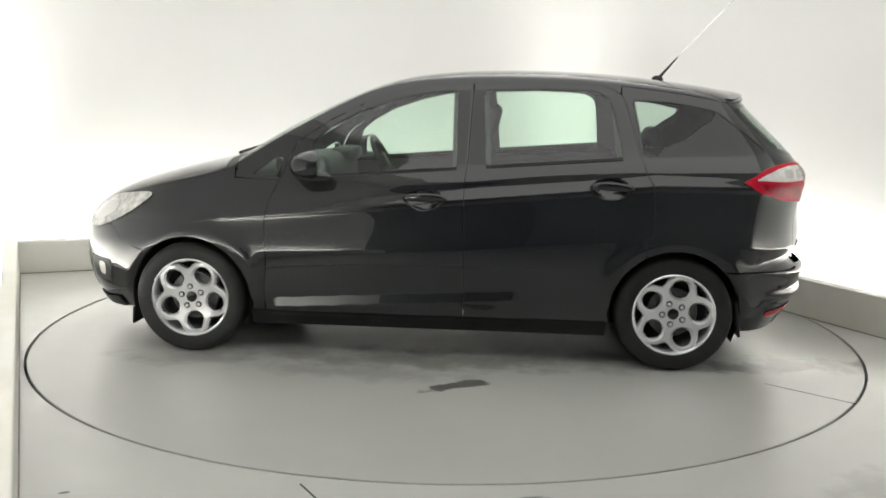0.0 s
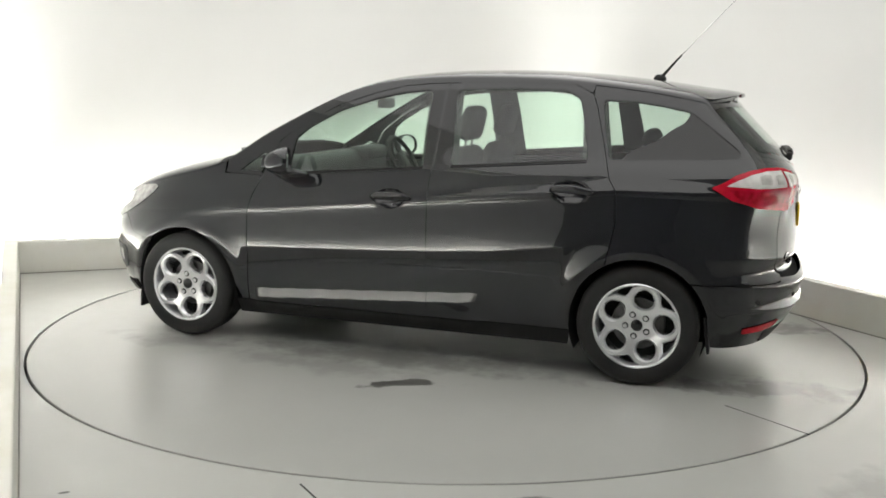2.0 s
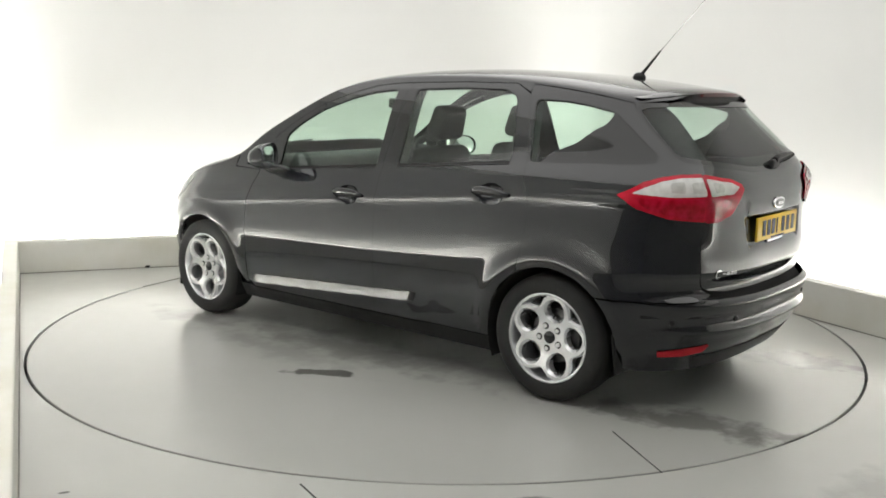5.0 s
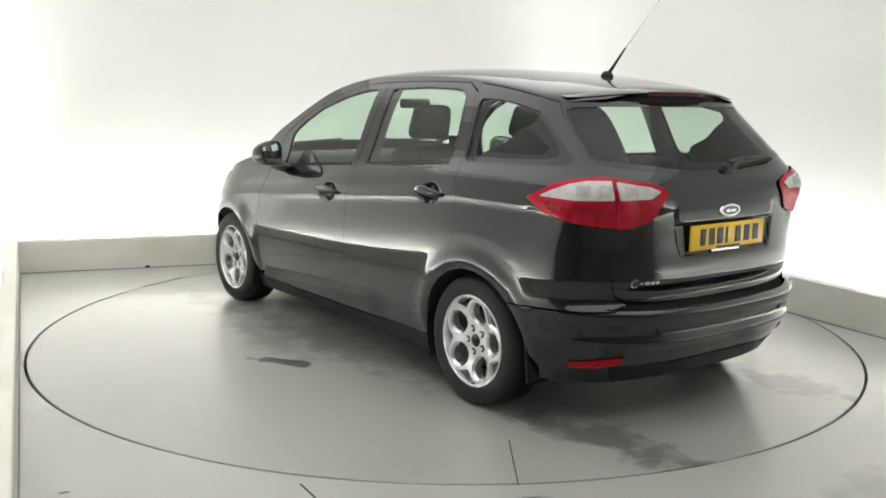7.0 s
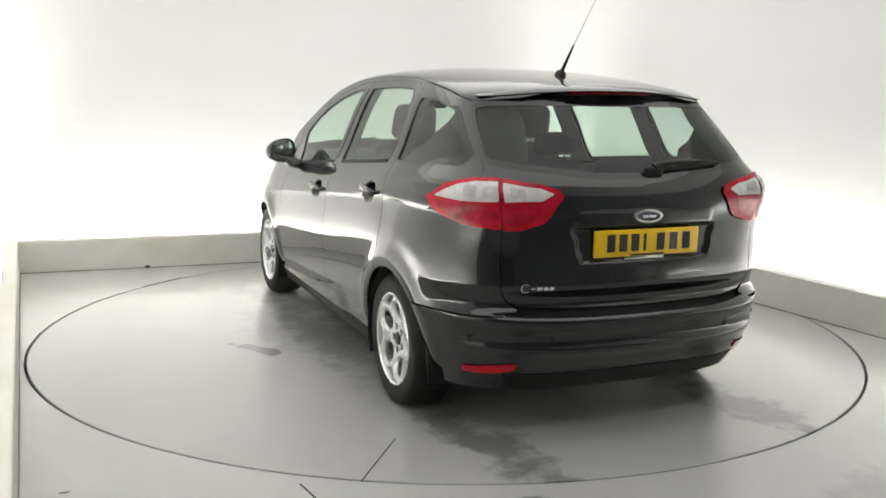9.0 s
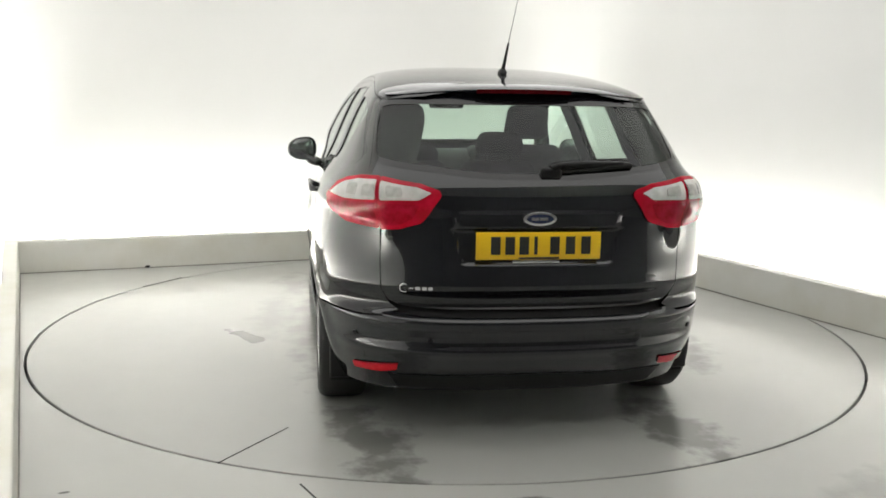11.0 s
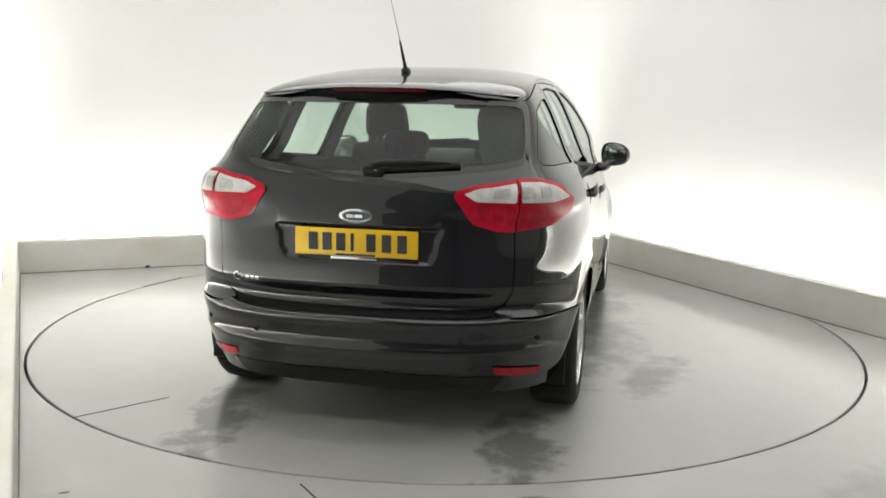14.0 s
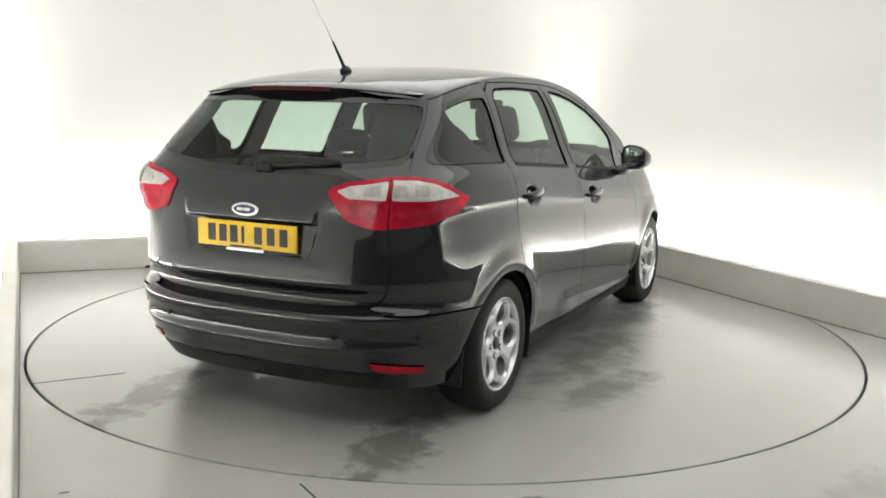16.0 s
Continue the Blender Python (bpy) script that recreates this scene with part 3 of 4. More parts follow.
def with_hole(outer, hole):
    """One outline round both, joined by a hair-thin slit."""
    def area(p):
        return sum(p[k - 1][0] * p[k][1] - p[k][0] * p[k - 1][1] for k in range(len(p)))
    if area(outer) < 0:
        outer = outer[::-1]
    if area(hole) > 0:
        hole = hole[::-1]
    i, j = min(((a, b) for a in range(len(outer)) for b in range(len(hole))),
               key=lambda ab: math.hypot(outer[ab[0]][0] - hole[ab[1]][0], outer[ab[0]][1] - hole[ab[1]][1]))
    o, h = outer[i:] + outer[:i], hole[j:] + hole[:j]
    d = Vector((h[0][0] - o[0][0], h[0][1] - o[0][1])).normalized() * 2e-4
    side_step = (-d.y, d.x)
    return o + [(o[0][0] - side_step[0], o[0][1] - side_step[1]), (h[0][0] - side_step[0], h[0][1] - side_step[1])] + h[1:] + [h[0]]


def shrunk(points, by):
    """The outline drawn in by so many metres."""
    n = len(points)
    area = sum(points[k - 1][0] * points[k][1] - points[k][0] * points[k - 1][1] for k in range(n))
    sg, out = (1 if area > 0 else -1), []
    for k in range(n):
        a, b = Vector(points[k - 1]), Vector(points[(k + 1) % n])
        d = (b - a).normalized()
        out.append((points[k][0] - d.y * by * sg, points[k][1] + d.x * by * sg))
    return out


def rail_line(x0, x1, n, drop=0.0):
    out = []
    for k in range(n + 1):
        x = x0 + (x1 - x0) * k / n
        z = lut(x, RAIL) - drop
        out.append((u_of(x, z), z))
    return out


def arch_line(cx, a0, a1, n=14, r=ARCH):
    out = []
    for k in range(n + 1):
        a = radians(a0 + (a1 - a0) * k / n)
        x, z = cx + r * math.cos(a), WHEEL_Z + r * math.sin(a)
        out.append((u_of(x, z), z))
    return out


def belt(x):
    return 1.045 - .078 * x


FRONT_GLASS = [(.665, .998), (.655, 1.10), (.635, 1.195), (.553, 1.262), (.397, 1.35), (.197, 1.418), (.041, 1.455), (-.135, 1.472), (-.150, 1.30), (-.150, 1.062)]
REAR_DOOR_GLASS = [(-.300, 1.075), (-.290, 1.30), (-.275, 1.474), (-.6, 1.485), (-.88, 1.478), (-.955, 1.44), (-.995, 1.30), (-1.03, 1.127)]
QUARTER_GLASS = [(-1.135, 1.138), (-1.10, 1.30), (-1.075, 1.435), (-1.25, 1.428), (-1.39, 1.408), (-1.53, 1.375), (-1.63, 1.305), (-1.71, 1.235), (-1.765, 1.192), (-1.72, 1.166)]
SMALL_GLASS = [(.985, .998), (.90, 1.062), (.835, 1.105), (.808, 1.09), (.835, .998)]


FRONT_HANDLE, REAR_HANDLE, CUP = (.025, .888), (-.965, .972), (.098, .056)


def pressed(f, x, z):
    """The flank with the hollow behind a door handle pressed into it."""
    def g(u, v):
        k = ((u - x) / CUP[0]) ** 2 + ((v - z) / CUP[1]) ** 2
        if k >= 1:
            return f(u, v)
        p, n = outward(f, u, v)
        return p - n * .036 * (1 - k) ** 1.3
    return g


def flank(car, f, hand):
    """All the panels of one side."""
    word = "left" if hand > 0 else "right"
    seam_a = [(.90, .25), (.882, .53), (.893, .76), (.875, .86), (.832, .95), (.80, 1.02), (.77, 1.10), (.73, 1.175)]
    door_top = [(.66, 1.228), (.56, 1.295), (.40, 1.380), (.2, 1.448), (.04, 1.488), (-.12, 1.504), (-.214, 1.508)]
    seam_b = [(-.216, 1.45), (-.203, 1.10), (-.190, 1.0), (-.188, .91), (-.197, .66), (-.197, .25)]
    front_door = part("front_door", panel(pressed(f, *FRONT_HANDLE), with_hole(seam_a + door_top + seam_b, rounded(FRONT_GLASS, .03)), step=.017, rise=.011), PAINT, car)
    part("window_pane", panel(f, rounded(shrunk(FRONT_GLASS, -.006), .03), lift=-.004, depth=0), GLASS, front_door, "greenish side window glass").visible_shadow = False
    seam_b2 = [(x - .0045, z) for x, z in seam_b[::-1]]
    rear_edge = [(-1.018, 1.462), (-1.045, 1.40), (-1.15, 1.045), (-1.187, .99), (-1.195, .83), (-1.165, .665)]
    outer = seam_b2 + [(-.222, 1.508), (-.6, 1.514), (-.92, 1.509)] + rear_edge + arch_line(-WHEEL_X, 60, -8, 10) + [(-.972, .25)]
    rear_door = part("rear_door", panel(pressed(f, *REAR_HANDLE), with_hole(outer, rounded(REAR_DOOR_GLASS, .03)), step=.017, rise=.011), PAINT, car)
    part("window_pane", panel(f, rounded(shrunk(REAR_DOOR_GLASS, -.006), .03), lift=-.004, depth=0), GLASS, rear_door, "greenish side window glass").visible_shadow = False
    # black trim round the windows
    for owner, glass in ((front_door, FRONT_GLASS), (rear_door, REAR_DOOR_GLASS)):
        part("window_seal", ribbon(f, rounded(glass, .03), .006, .001, .005), GLOSS_BLACK, owner)
        lo = [g for g in glass if g[1] < 1.15]
        x0, x1 = max(g[0] for g in lo), min(g[0] for g in lo)
        part("belt_strip", panel(f, [(x0 - .004, belt(x0) - .006), (x1 + .004, belt(x1) - .006), (x1 + .004, belt(x1) + .008), (x0 - .004, belt(x0) + .008)], lift=.004, depth=.008), TRIM, owner)
    part("pillar_cover", panel(f, [(-.148, 1.075), (-.135, 1.47), (-.205, 1.474), (-.192, 1.08)], lift=.002, depth=.004), GLOSS_BLACK, front_door)
    part("pillar_cover", panel(f, [(-.212, 1.08), (-.225, 1.476), (-.272, 1.476), (-.298, 1.085)], lift=.002, depth=.004), GLOSS_BLACK, rear_door)
    # handles across their cups
    for owner, (x, z) in ((front_door, FRONT_HANDLE), (rear_door, REAR_HANDLE)):
        loops = []
        for k in range(13):
            a = -1 + k / 6
            p, n = outward(f, x - .008 + .118 * a, z + .004)
            rise = .004 + .030 * (1 - a * a) ** .5 if abs(a) < 1 else .002
            tall = .022 * (1 - .55 * abs(a) ** 3)
            up = Vector((0, 0, 1))
            loops.append([p + n * (rise + .011 * math.cos(b)) + up * (tall * math.sin(b)) for b in (2 * math.pi * j / 12 for j in range(12))])
        bm = bmesh.new()
        rings = [[bm.verts.new(q) for q in loop] for loop in loops]
        for r0, r1 in zip(rings, rings[1:]):
            for j in range(12):
                bm.faces.new((r0[j - 1], r0[j], r1[j], r1[j - 1]))
        bm.faces.new(rings[0])
        bm.faces.new(rings[-1][::-1])
        bmesh.ops.recalc_face_normals(bm, faces=bm.faces)
        part("door_handle", bm, PAINT, owner, sharp=60)
    # rear quarter
    seam_c = [(x - .005, z) for x, z in rear_edge]
    tail_edge = [(-1.722, 1.428), (-1.758, 1.36), (-1.843, 1.26), (-1.898, 1.19), (-1.943, 1.142), (-2.085, 1.129), (-2.131, 1.112), (-2.143, 1.0), (-2.146, .915), (-2.160, .66), (-2.212, .598), (-2.262, .576)]
    low = [(-2.19, .556), (-1.95, .551), (-1.75, .551)]
    a_end = math.degrees(math.asin((.551 - WHEEL_Z) / ARCH))
    roofline = rail_line(-1.0235, -1.60, 8, .004)
    quarter_outer = seam_c[::-1] + roofline + tail_edge + low + arch_line(-WHEEL_X, 180 - a_end, 62, 12)
    quarter = part("quarter_panel", panel(f, with_hole(quarter_outer, rounded(QUARTER_GLASS, .03)), rise=.011), PAINT, car)
    part("window_pane", panel(f, rounded(shrunk(QUARTER_GLASS, -.006), .03), lift=-.005, depth=0), REAR_GLASS, quarter, "dark tinted quarter window glass").visible_shadow = False
    part("window_seal", ribbon(f, rounded(QUARTER_GLASS, .03), .003, .0008, .005), GLOSS_BLACK, quarter)
    # black sheet over the rear of the pane paints in the dark behind it
    edge = shrunk(QUARTER_GLASS, -.004)
    part("glass_blackout", panel(f, [(-1.20, 1.142), (-1.24, 1.186), (-1.36, 1.235), (-1.44, 1.30), (-1.515, 1.385)] + edge[5:], .03, lift=-.003, depth=.003), GLOSS_BLACK, quarter, "black sheet on the quarter glass standing for the dark lining behind")
    # roof rail and screen pillar
    inner = [(.835, .978)] + [(x + .006, z + .003) for x, z in seam_a[4:]] + [(x + .002, z + .005) for x, z in door_top] + [(-.6, 1.519), (-.92, 1.514), (-1.014, 1.475)]
    rail = part("roof_rail", panel(f, with_hole(inner + rail_line(-1.02, 1.06, 40, 0.0) + [(1.075, .985)], rounded(SMALL_GLASS, .012))), PAINT, car)
    part("window_pane", panel(f, rounded(shrunk(SMALL_GLASS, -.005), .012), lift=-.006, depth=0), GLASS, rail, "small triangular front side window").visible_shadow = False
    # front wing
    a_front = 48
    wing = [(.905, .25)] + [(x + .0045, z) for x, z in seam_a[1:5]] + [(.84, .972), (1.08, .978)] + rail_line(1.08, 1.93, 16, .002)
    wing += [(1.86, .72), (1.72, .66), (1.655, .60)] + arch_line(WHEEL_X, a_front, 182, 16) + [(.975, .25)]
    part("front_wing", panel(f, wing, rise=.011), PAINT, car)
    lamp = part("headlamp", panel(f, soft([(2.16, .675), (2.13, .745), (1.96, .835), (1.72, .872), (1.565, .876), (1.62, .80), (1.76, .715), (1.98, .655)]), .03, lift=.006, depth=.02), HEAD_LENS, car, "clear headlamp lens")
    part("lamp_reflector", panel(f, soft([(2.05, .71), (1.98, .79), (1.83, .82), (1.80, .755), (1.93, .70)]), .03, lift=.009, depth=.004), CHROME, lamp)
    fog = part("fog_lamp_recess", panel(f, rounded([(1.76, .485), (2.05, .49), (2.05, .36), (1.80, .345)], .03), .03, lift=.003, depth=.004), TRIM, car)
    part("fog_lamp", panel(f, soft([(1.84, .455), (1.91, .455), (1.91, .395), (1.85, .39)]), .03, lift=.005, depth=.004), CLEAR_LENS, fog)
    # tail lamps on the body
    outer_lamp = part("tail_lamp", panel(f, rounded([(-1.538, 1.020), (-1.64, 1.078), (-1.76, 1.101), (-1.92, 1.114), (-2.132, 1.116), (-2.1415, 1.0), (-2.144, .912), (-1.88, .926), (-1.68, .966)], .014), .03, lift=.010, depth=.024), RED_LENS, car, "red and clear wraparound tail lamp")
    part("clear_lens", panel(f, rounded([(-1.605, 1.029), (-1.66, 1.058), (-1.77, 1.083), (-1.92, 1.098), (-2.120, 1.100), (-2.128, 1.028), (-1.84, 1.022)], .010), .03, lift=.013, depth=.005), CLEAR_LENS, outer_lamp)
    for x0 in (-1.84, -2.01):
        part("bulb_reflector", panel(f, rounded([(x0, 1.040), (x0 + .004, 1.078), (x0 - .11, 1.083), (x0 - .11, 1.040)], .012), .03, lift=.0145, depth=.002), LAMP_CHROME, outer_lamp)
    # hidden dark sheet added to stop light showing through the wing joint
    part("wing_blackout", panel(f, [(.78, .90), (1.12, .90), (1.09, 1.03), (.98, 1.0), (.80, 1.0)], .05, lift=-.022, depth=0), DARK, car)
    part("red_lens", panel(f, rounded([(-1.63, 1.012), (-1.84, 1.012), (-2.122, 1.016), (-2.126, .924), (-1.88, .940), (-1.74, .968)], .02), .03, lift=.012, depth=.003), RED_DEEP, outer_lamp)
    # sill
    part("sill", panel(f, [(.985, .252), (-.975, .252), (-.965, .17), (.975, .17)], lift=.004, depth=.03), TRIM, car)
    # liners of the wheel housings
    for cx in (WHEEL_X, -WHEEL_X):
        bm = bmesh.new()
        y0, y1 = hand * .50, hand * .885
        pts = [(cx + .345 * math.cos(radians(a)), WHEEL_Z + .345 * math.sin(radians(a))) for a in range(-25, 206, 10)]
        p = [bm.verts.new((x, y0, z)) for x, z in pts]
        q = [bm.verts.new((x, y1 if abs(x) < 1.55 else y1 - hand * .05, z)) for x, z in pts]
        for k in range(len(pts) - 1):
            bm.faces.new((p[k], p[k + 1], q[k + 1], q[k]))
        bm.faces.new(p)
        part("wheel_housing", bm, DARK, car)
    # mud flaps
    for x, y, z0, h in ((-1.665, .775, .19, .19), (1.675, .76, .135, .10)):
        bm = bmesh.new()
        rbox(bm, (.016, .13, h), Matrix.Translation((x, hand * y, z0 + h / 2)) @ Matrix.Rotation(radians(8 if x < 0 else -4), 4, "Y"), .006, 2)
        part("mud_flap", bm, TRIM, car)
    # door mirror: a rounded shell, open to the rear
    place = Matrix.Translation((.602, hand * .934, 1.070)) @ Matrix.Rotation(radians(hand * 20), 4, "Z")

    def shell_ring(x, k, drop=0.0):
        out = []
        for i in range(32):
            a = 2 * math.pi * i / 32
            c, sn = math.cos(a), math.sin(a)
            y = .096 * k * math.copysign(abs(c) ** .78, c)
            tall = (.080 if sn > 0 else .074) * (1 - .16 * c)
            out.append(place @ Vector((x, hand * y, tall * k * math.copysign(abs(sn) ** .78, sn) - drop)))
        return out
    bm = bmesh.new()
    line = [(.012, .86, 0), (-.002, .90, 0), (-.004, .95, 0), (.004, 1.0, 0)] + [(.004 + .125 * math.sin(b), max(math.cos(b), .02) ** .8, .012 * math.sin(b)) for b in (math.pi / 2 * i / 8 for i in range(1, 9))]
    rings = [[bm.verts.new(q) for q in shell_ring(*v)] for v in line]
    for r0, r1 in zip(rings, rings[1:]):
        for i in range(32):
            bm.faces.new((r0[i - 1], r0[i], r1[i], r1[i - 1]))
    bm.faces.new(rings[-1])
    bmesh.ops.recalc_face_normals(bm, faces=bm.faces)
    mirror = part("door_mirror", bm, PAINT, car, "black door mirror on a short foot", sharp=50)
    bm = bmesh.new()
    rings = [[bm.verts.new(q) for q in shell_ring(.008 - .009 * (1 - k * k / .766), k)] for k in (.875, .7, .5, .3, .12)]
    for r0, r1 in zip(rings, rings[1:]):
        for i in range(32):
            bm.faces.new((r0[i - 1], r0[i], r1[i], r1[i - 1]))
    bm.faces.new(rings[-1])
    part("mirror_glass", bm, make("mirror_silver", (.85, .87, .87), .03, 1.0)[0], mirror)
    bm = bmesh.new()
    bmesh.ops.create_uvsphere(bm, u_segments=24, v_segments=12, radius=1, matrix=Matrix.Translation((.615, hand * .862, .992)) @ Matrix.Rotation(radians(hand * 16), 4, "X") @ Matrix.Diagonal((.105, .062, .034, 1)))
    part("mirror_foot", bm, GLOSS_BLACK, mirror)


def rear_end(car):
    half = [(0, 1.470), (.55, 1.468), (.85, 1.456), (1.02, 1.436), (.985, 1.36), (.90, 1.26), (.845, 1.19), (.80, 1.140), (.66, 1.126), (.613, 1.112),
            (.600, 1.0), (.597, .915), (.583, .66), (.54, .612), (.48, .592), (.35, .584), (0, .581)]
    outline = half + [(-r, z) for r, z in half[-2:0:-1]]
    g = [(0, 1.430), (.55, 1.430), (.84, 1.426), (.985, 1.412), (.955, 1.345), (.87, 1.25), (.815, 1.19), (.75, 1.170), (.40, 1.148), (.23, 1.138), (.06, 1.116), (0, 1.112)]
    glass = g + [(-r, z) for r, z in g[-2:0:-1]]
    gate = part("tailgate", panel(tail, with_hole(outline, glass), step=.017, rise=.011), PAINT, car)
    pane = part("rear_window", panel(tail, glass, lift=-.002, depth=.004), REAR_GLASS, gate, "tinted rear window glass")
    pane.visible_shadow = False
    part("window_edge", ribbon(tail, glass, -.022, .001, 0), GLOSS_BLACK, gate)
    # lamps on the gate
    for sg in (1, -1):
        lamp = part("tail_lamp", panel(tail, [(sg * r, z) for r, z in rounded([(.608, 1.115), (.31, 1.092), (.215, 1.068), (.213, 1.046), (.36, .935), (.48, .910), (.597, .908), (.602, 1.0)], .014)], .03, lift=.010, depth=.024), RED_LENS, gate, "red and clear inner tail lamp")
        part("clear_lens", panel(tail, [(sg * r, z) for r, z in rounded([(.592, 1.096), (.32, 1.076), (.255, 1.056), (.33, 1.030), (.584, 1.027)], .012)], .03, lift=.013, depth=.005), CLEAR_LENS, lamp)
        part("bulb_reflector", panel(tail, [(sg * r, z) for r, z in rounded([(.54, 1.040), (.54, 1.080), (.42, 1.074), (.42, 1.042)], .012)], .03, lift=.0145, depth=.002), LAMP_CHROME, lamp)
        part("red_lens", panel(tail, [(sg * r, z) for r, z in rounded([(.578, 1.014), (.33, 1.012), (.40, .955), (.48, .928), (.575, .926)], .02)], .03, lift=.012, depth=.003), RED_DEEP, lamp)
    # grip and plate
    part("grip", panel(tail, rounded([(.10, .917), (.09, .908), (-.09, .908), (-.10, .917)], .004), .03, lift=.002, depth=.003), TRIM, gate)
    bm = bmesh.new()
    rbox(bm, (.012, .525, .114), Matrix.Translation((-2.069, 0, .846)), .004, 2)
    plate = part("number_plate", bm, YELLOW, gate, "yellow rear number plate with dark bars")
    for y in (.182, .122, .063, .014, -.066, -.132, -.198):
        bm = bmesh.new()
        rbox(bm, (.003, .014 if y == .014 else .040, .074), Matrix.Translation((-2.0765, y, .848)), .001, 1)
        part("plate_bar", bm, BLACK_INK, plate)
    bm = bmesh.new()
    rbox(bm, (.003, .17, .008), Matrix.Translation((-2.0765, 0, .796)), .001, 1)
    part("plate_footer", bm, BLACK_INK, plate)
    bm = bmesh.new()
    rbox(bm, (.008, .20, .014), Matrix.Translation((-2.067, .01, .781)), .003, 2)
    part("plate_strip", bm, CHROME, gate)
    # oval badge
    rings = ((.072, .030, 0.0), (.070, .0285, .006), (.062, .0235, .008))
    bm = bmesh.new()
    loops = [[bm.verts.new((-2.071 - h, a * math.cos(2 * math.pi * k / 40), .958 + b * math.sin(2 * math.pi * k / 40))) for k in range(40)] for a, b, h in rings]
    for p, q in zip(loops, loops[1:]):
        for k in range(40):
            bm.faces.new((p[k], p[(k + 1) % 40], q[(k + 1) % 40], q[k]))
    bm.faces.new(loops[-1])
    badge = part("badge", bm, CHROME, gate, "oval chrome badge with a dark centre")
    bm = bmesh.new()
    loop = [bm.verts.new((-2.0815, .056 * math.cos(2 * math.pi * k / 40), .958 + .0195 * math.sin(2 * math.pi * k / 40))) for k in range(40)]
    bm.faces.new(loop)
    part("badge_field", bm, BADGE_BLUE, badge)
    bm = bmesh.new()
    for yy, w in ((.022, .030), (-.014, .034)):
        rbox(bm, (.002, w, .012), Matrix.Translation((-2.0825, yy, .958)), 0)
    part("badge_bar", bm, CHROME, badge)
    # model name as a crescent and slim bars
    arc = [radians(a) for a in range(50, 311, 20)]
    crescent = [(.452 - .026 * math.cos(a), .670 + .019 * math.sin(a)) for a in arc] + [(.452 - .020 * math.cos(a), .670 + .0135 * math.sin(a)) for a in arc[::-1]]
    part("name_bar", panel(tail, crescent, .03, lift=.004, depth=.004), CHROME, gate)
    for r, w, h in ((.415, .022, .004), (.382, .026, .012), (.350, .022, .012), (.322, .020, .012)):
        part("name_bar", panel(tail, rounded([(r - w / 2, .670 - h / 2), (r + w / 2, .670 - h / 2), (r + w / 2, .670 + h / 2), (r - w / 2, .670 + h / 2)], .004), .05, lift=.004, depth=.004), CHROME, gate)
    # wiper
    def on_glass(y, z, off):
        share = min(abs(y) / width_at(-2.0, z), 1)
        r = SPAN * (1 - 2 / math.pi * math.acos(share ** (square(z) / 2)))
        p, nn = outward(tail, math.copysign(max(r, .003), y), z)
        return p + nn * off
    bm = bmesh.new()
    rbox(bm, (.034, .09, .046), Matrix.Translation(on_glass(-.010, 1.134, .008)), .014, 3)
    wiper = part("wiper", bm, TRIM, gate, "black rear wiper parked on the glass")
    bm = bmesh.new()
    rod(bm, on_glass(-.008, 1.142, .022), on_glass(-.09, 1.150, .028), .018, .017)
    rod(bm, on_glass(-.09, 1.150, .028), on_glass(-.21, 1.158, .028), .017, .014)
    rod(bm, on_glass(-.21, 1.158, .028), on_glass(-.37, 1.164, .022), .014, .006)
    part("wiper_arm", bm, TRIM, wiper)
    bm = bmesh.new()
    for k in range(6):
        r0, r1 = -.05 - .06 * k, -.05 - .06 * (k + 1)
        rod(bm, on_glass(r0, 1.138 + .004 * k, .012), on_glass(r1, 1.138 + .004 * (k + 1), .012), .011, .011, 8)
    part("wiper_blade", bm, RUBBER, wiper)
    # spoiler over the window
    bm = bmesh.new()
    rows = []
    n = 24
    for k in range(n + 1):
        s = -1 + 2 * k / n
        y = .59 * s
        z = 1.492 - .040 * abs(s) ** 2.6
        x = -1.752 + .14 * abs(s) ** 2.3
        front = x + .30
        zf = top(max(min(front, -1.2), -1.7), max(min(s * .62, 1), -1)).z if abs(s) < 1 else z
        thin = 1 - .75 * abs(s) ** 8
        rows.append([bm.verts.new((c[0], c[1], z + (c[2] - z) * thin)) for c in ((front, y * .98, min(zf, z + .045) - .004), (x + .12, y, z + .012), (x + .02, y, z - .004), (x, y, z - .016), (x + .012, y, z - .034), (x + .10, y, z - .046), (x + .16, y * .97, z - .05))])
    for a, b in zip(rows, rows[1:]):
        for k in range(6):
            bm.faces.new((a[k], a[k + 1], b[k + 1], b[k]))
    bm.faces.new(rows[0])
    bm.faces.new(rows[-1][::-1])
    bmesh.ops.recalc_face_normals(bm, faces=bm.faces)
    spoiler = part("spoiler", bm, PAINT, gate, "black roof spoiler above the rear window", sharp=50)
    bm = bmesh.new()
    loops = []
    for k in range(17):
        y = -.21 + .42 * k / 16
        x, z = -1.754 + .14 * (abs(y) / .59) ** 2.3, 1.469 - .04 * (abs(y) / .59) ** 2.6
        loops.append([bm.verts.new((x + dx, y, z + dz)) for dx, dz in ((.01, .011), (0, .009), (0, -.009), (.01, -.011))])
    for p, q in zip(loops, loops[1:]):
        for k in range(4):
            bm.faces.new((p[k - 1], p[k], q[k], q[k - 1]))
    bm.faces.new(loops[0][::-1])
    bm.faces.new(loops[-1])
    part("brake_light", bm, RED_DIM, spoiler, "dark red high brake light")
    # bumper
    up = [(0, .553), (.35, .556), (.53, .566), (.60, .548), (.75, .543), (.95, .543), (1.145, .543)]
    a0 = math.degrees(math.asin((.543 - WHEEL_Z) / ARCH))
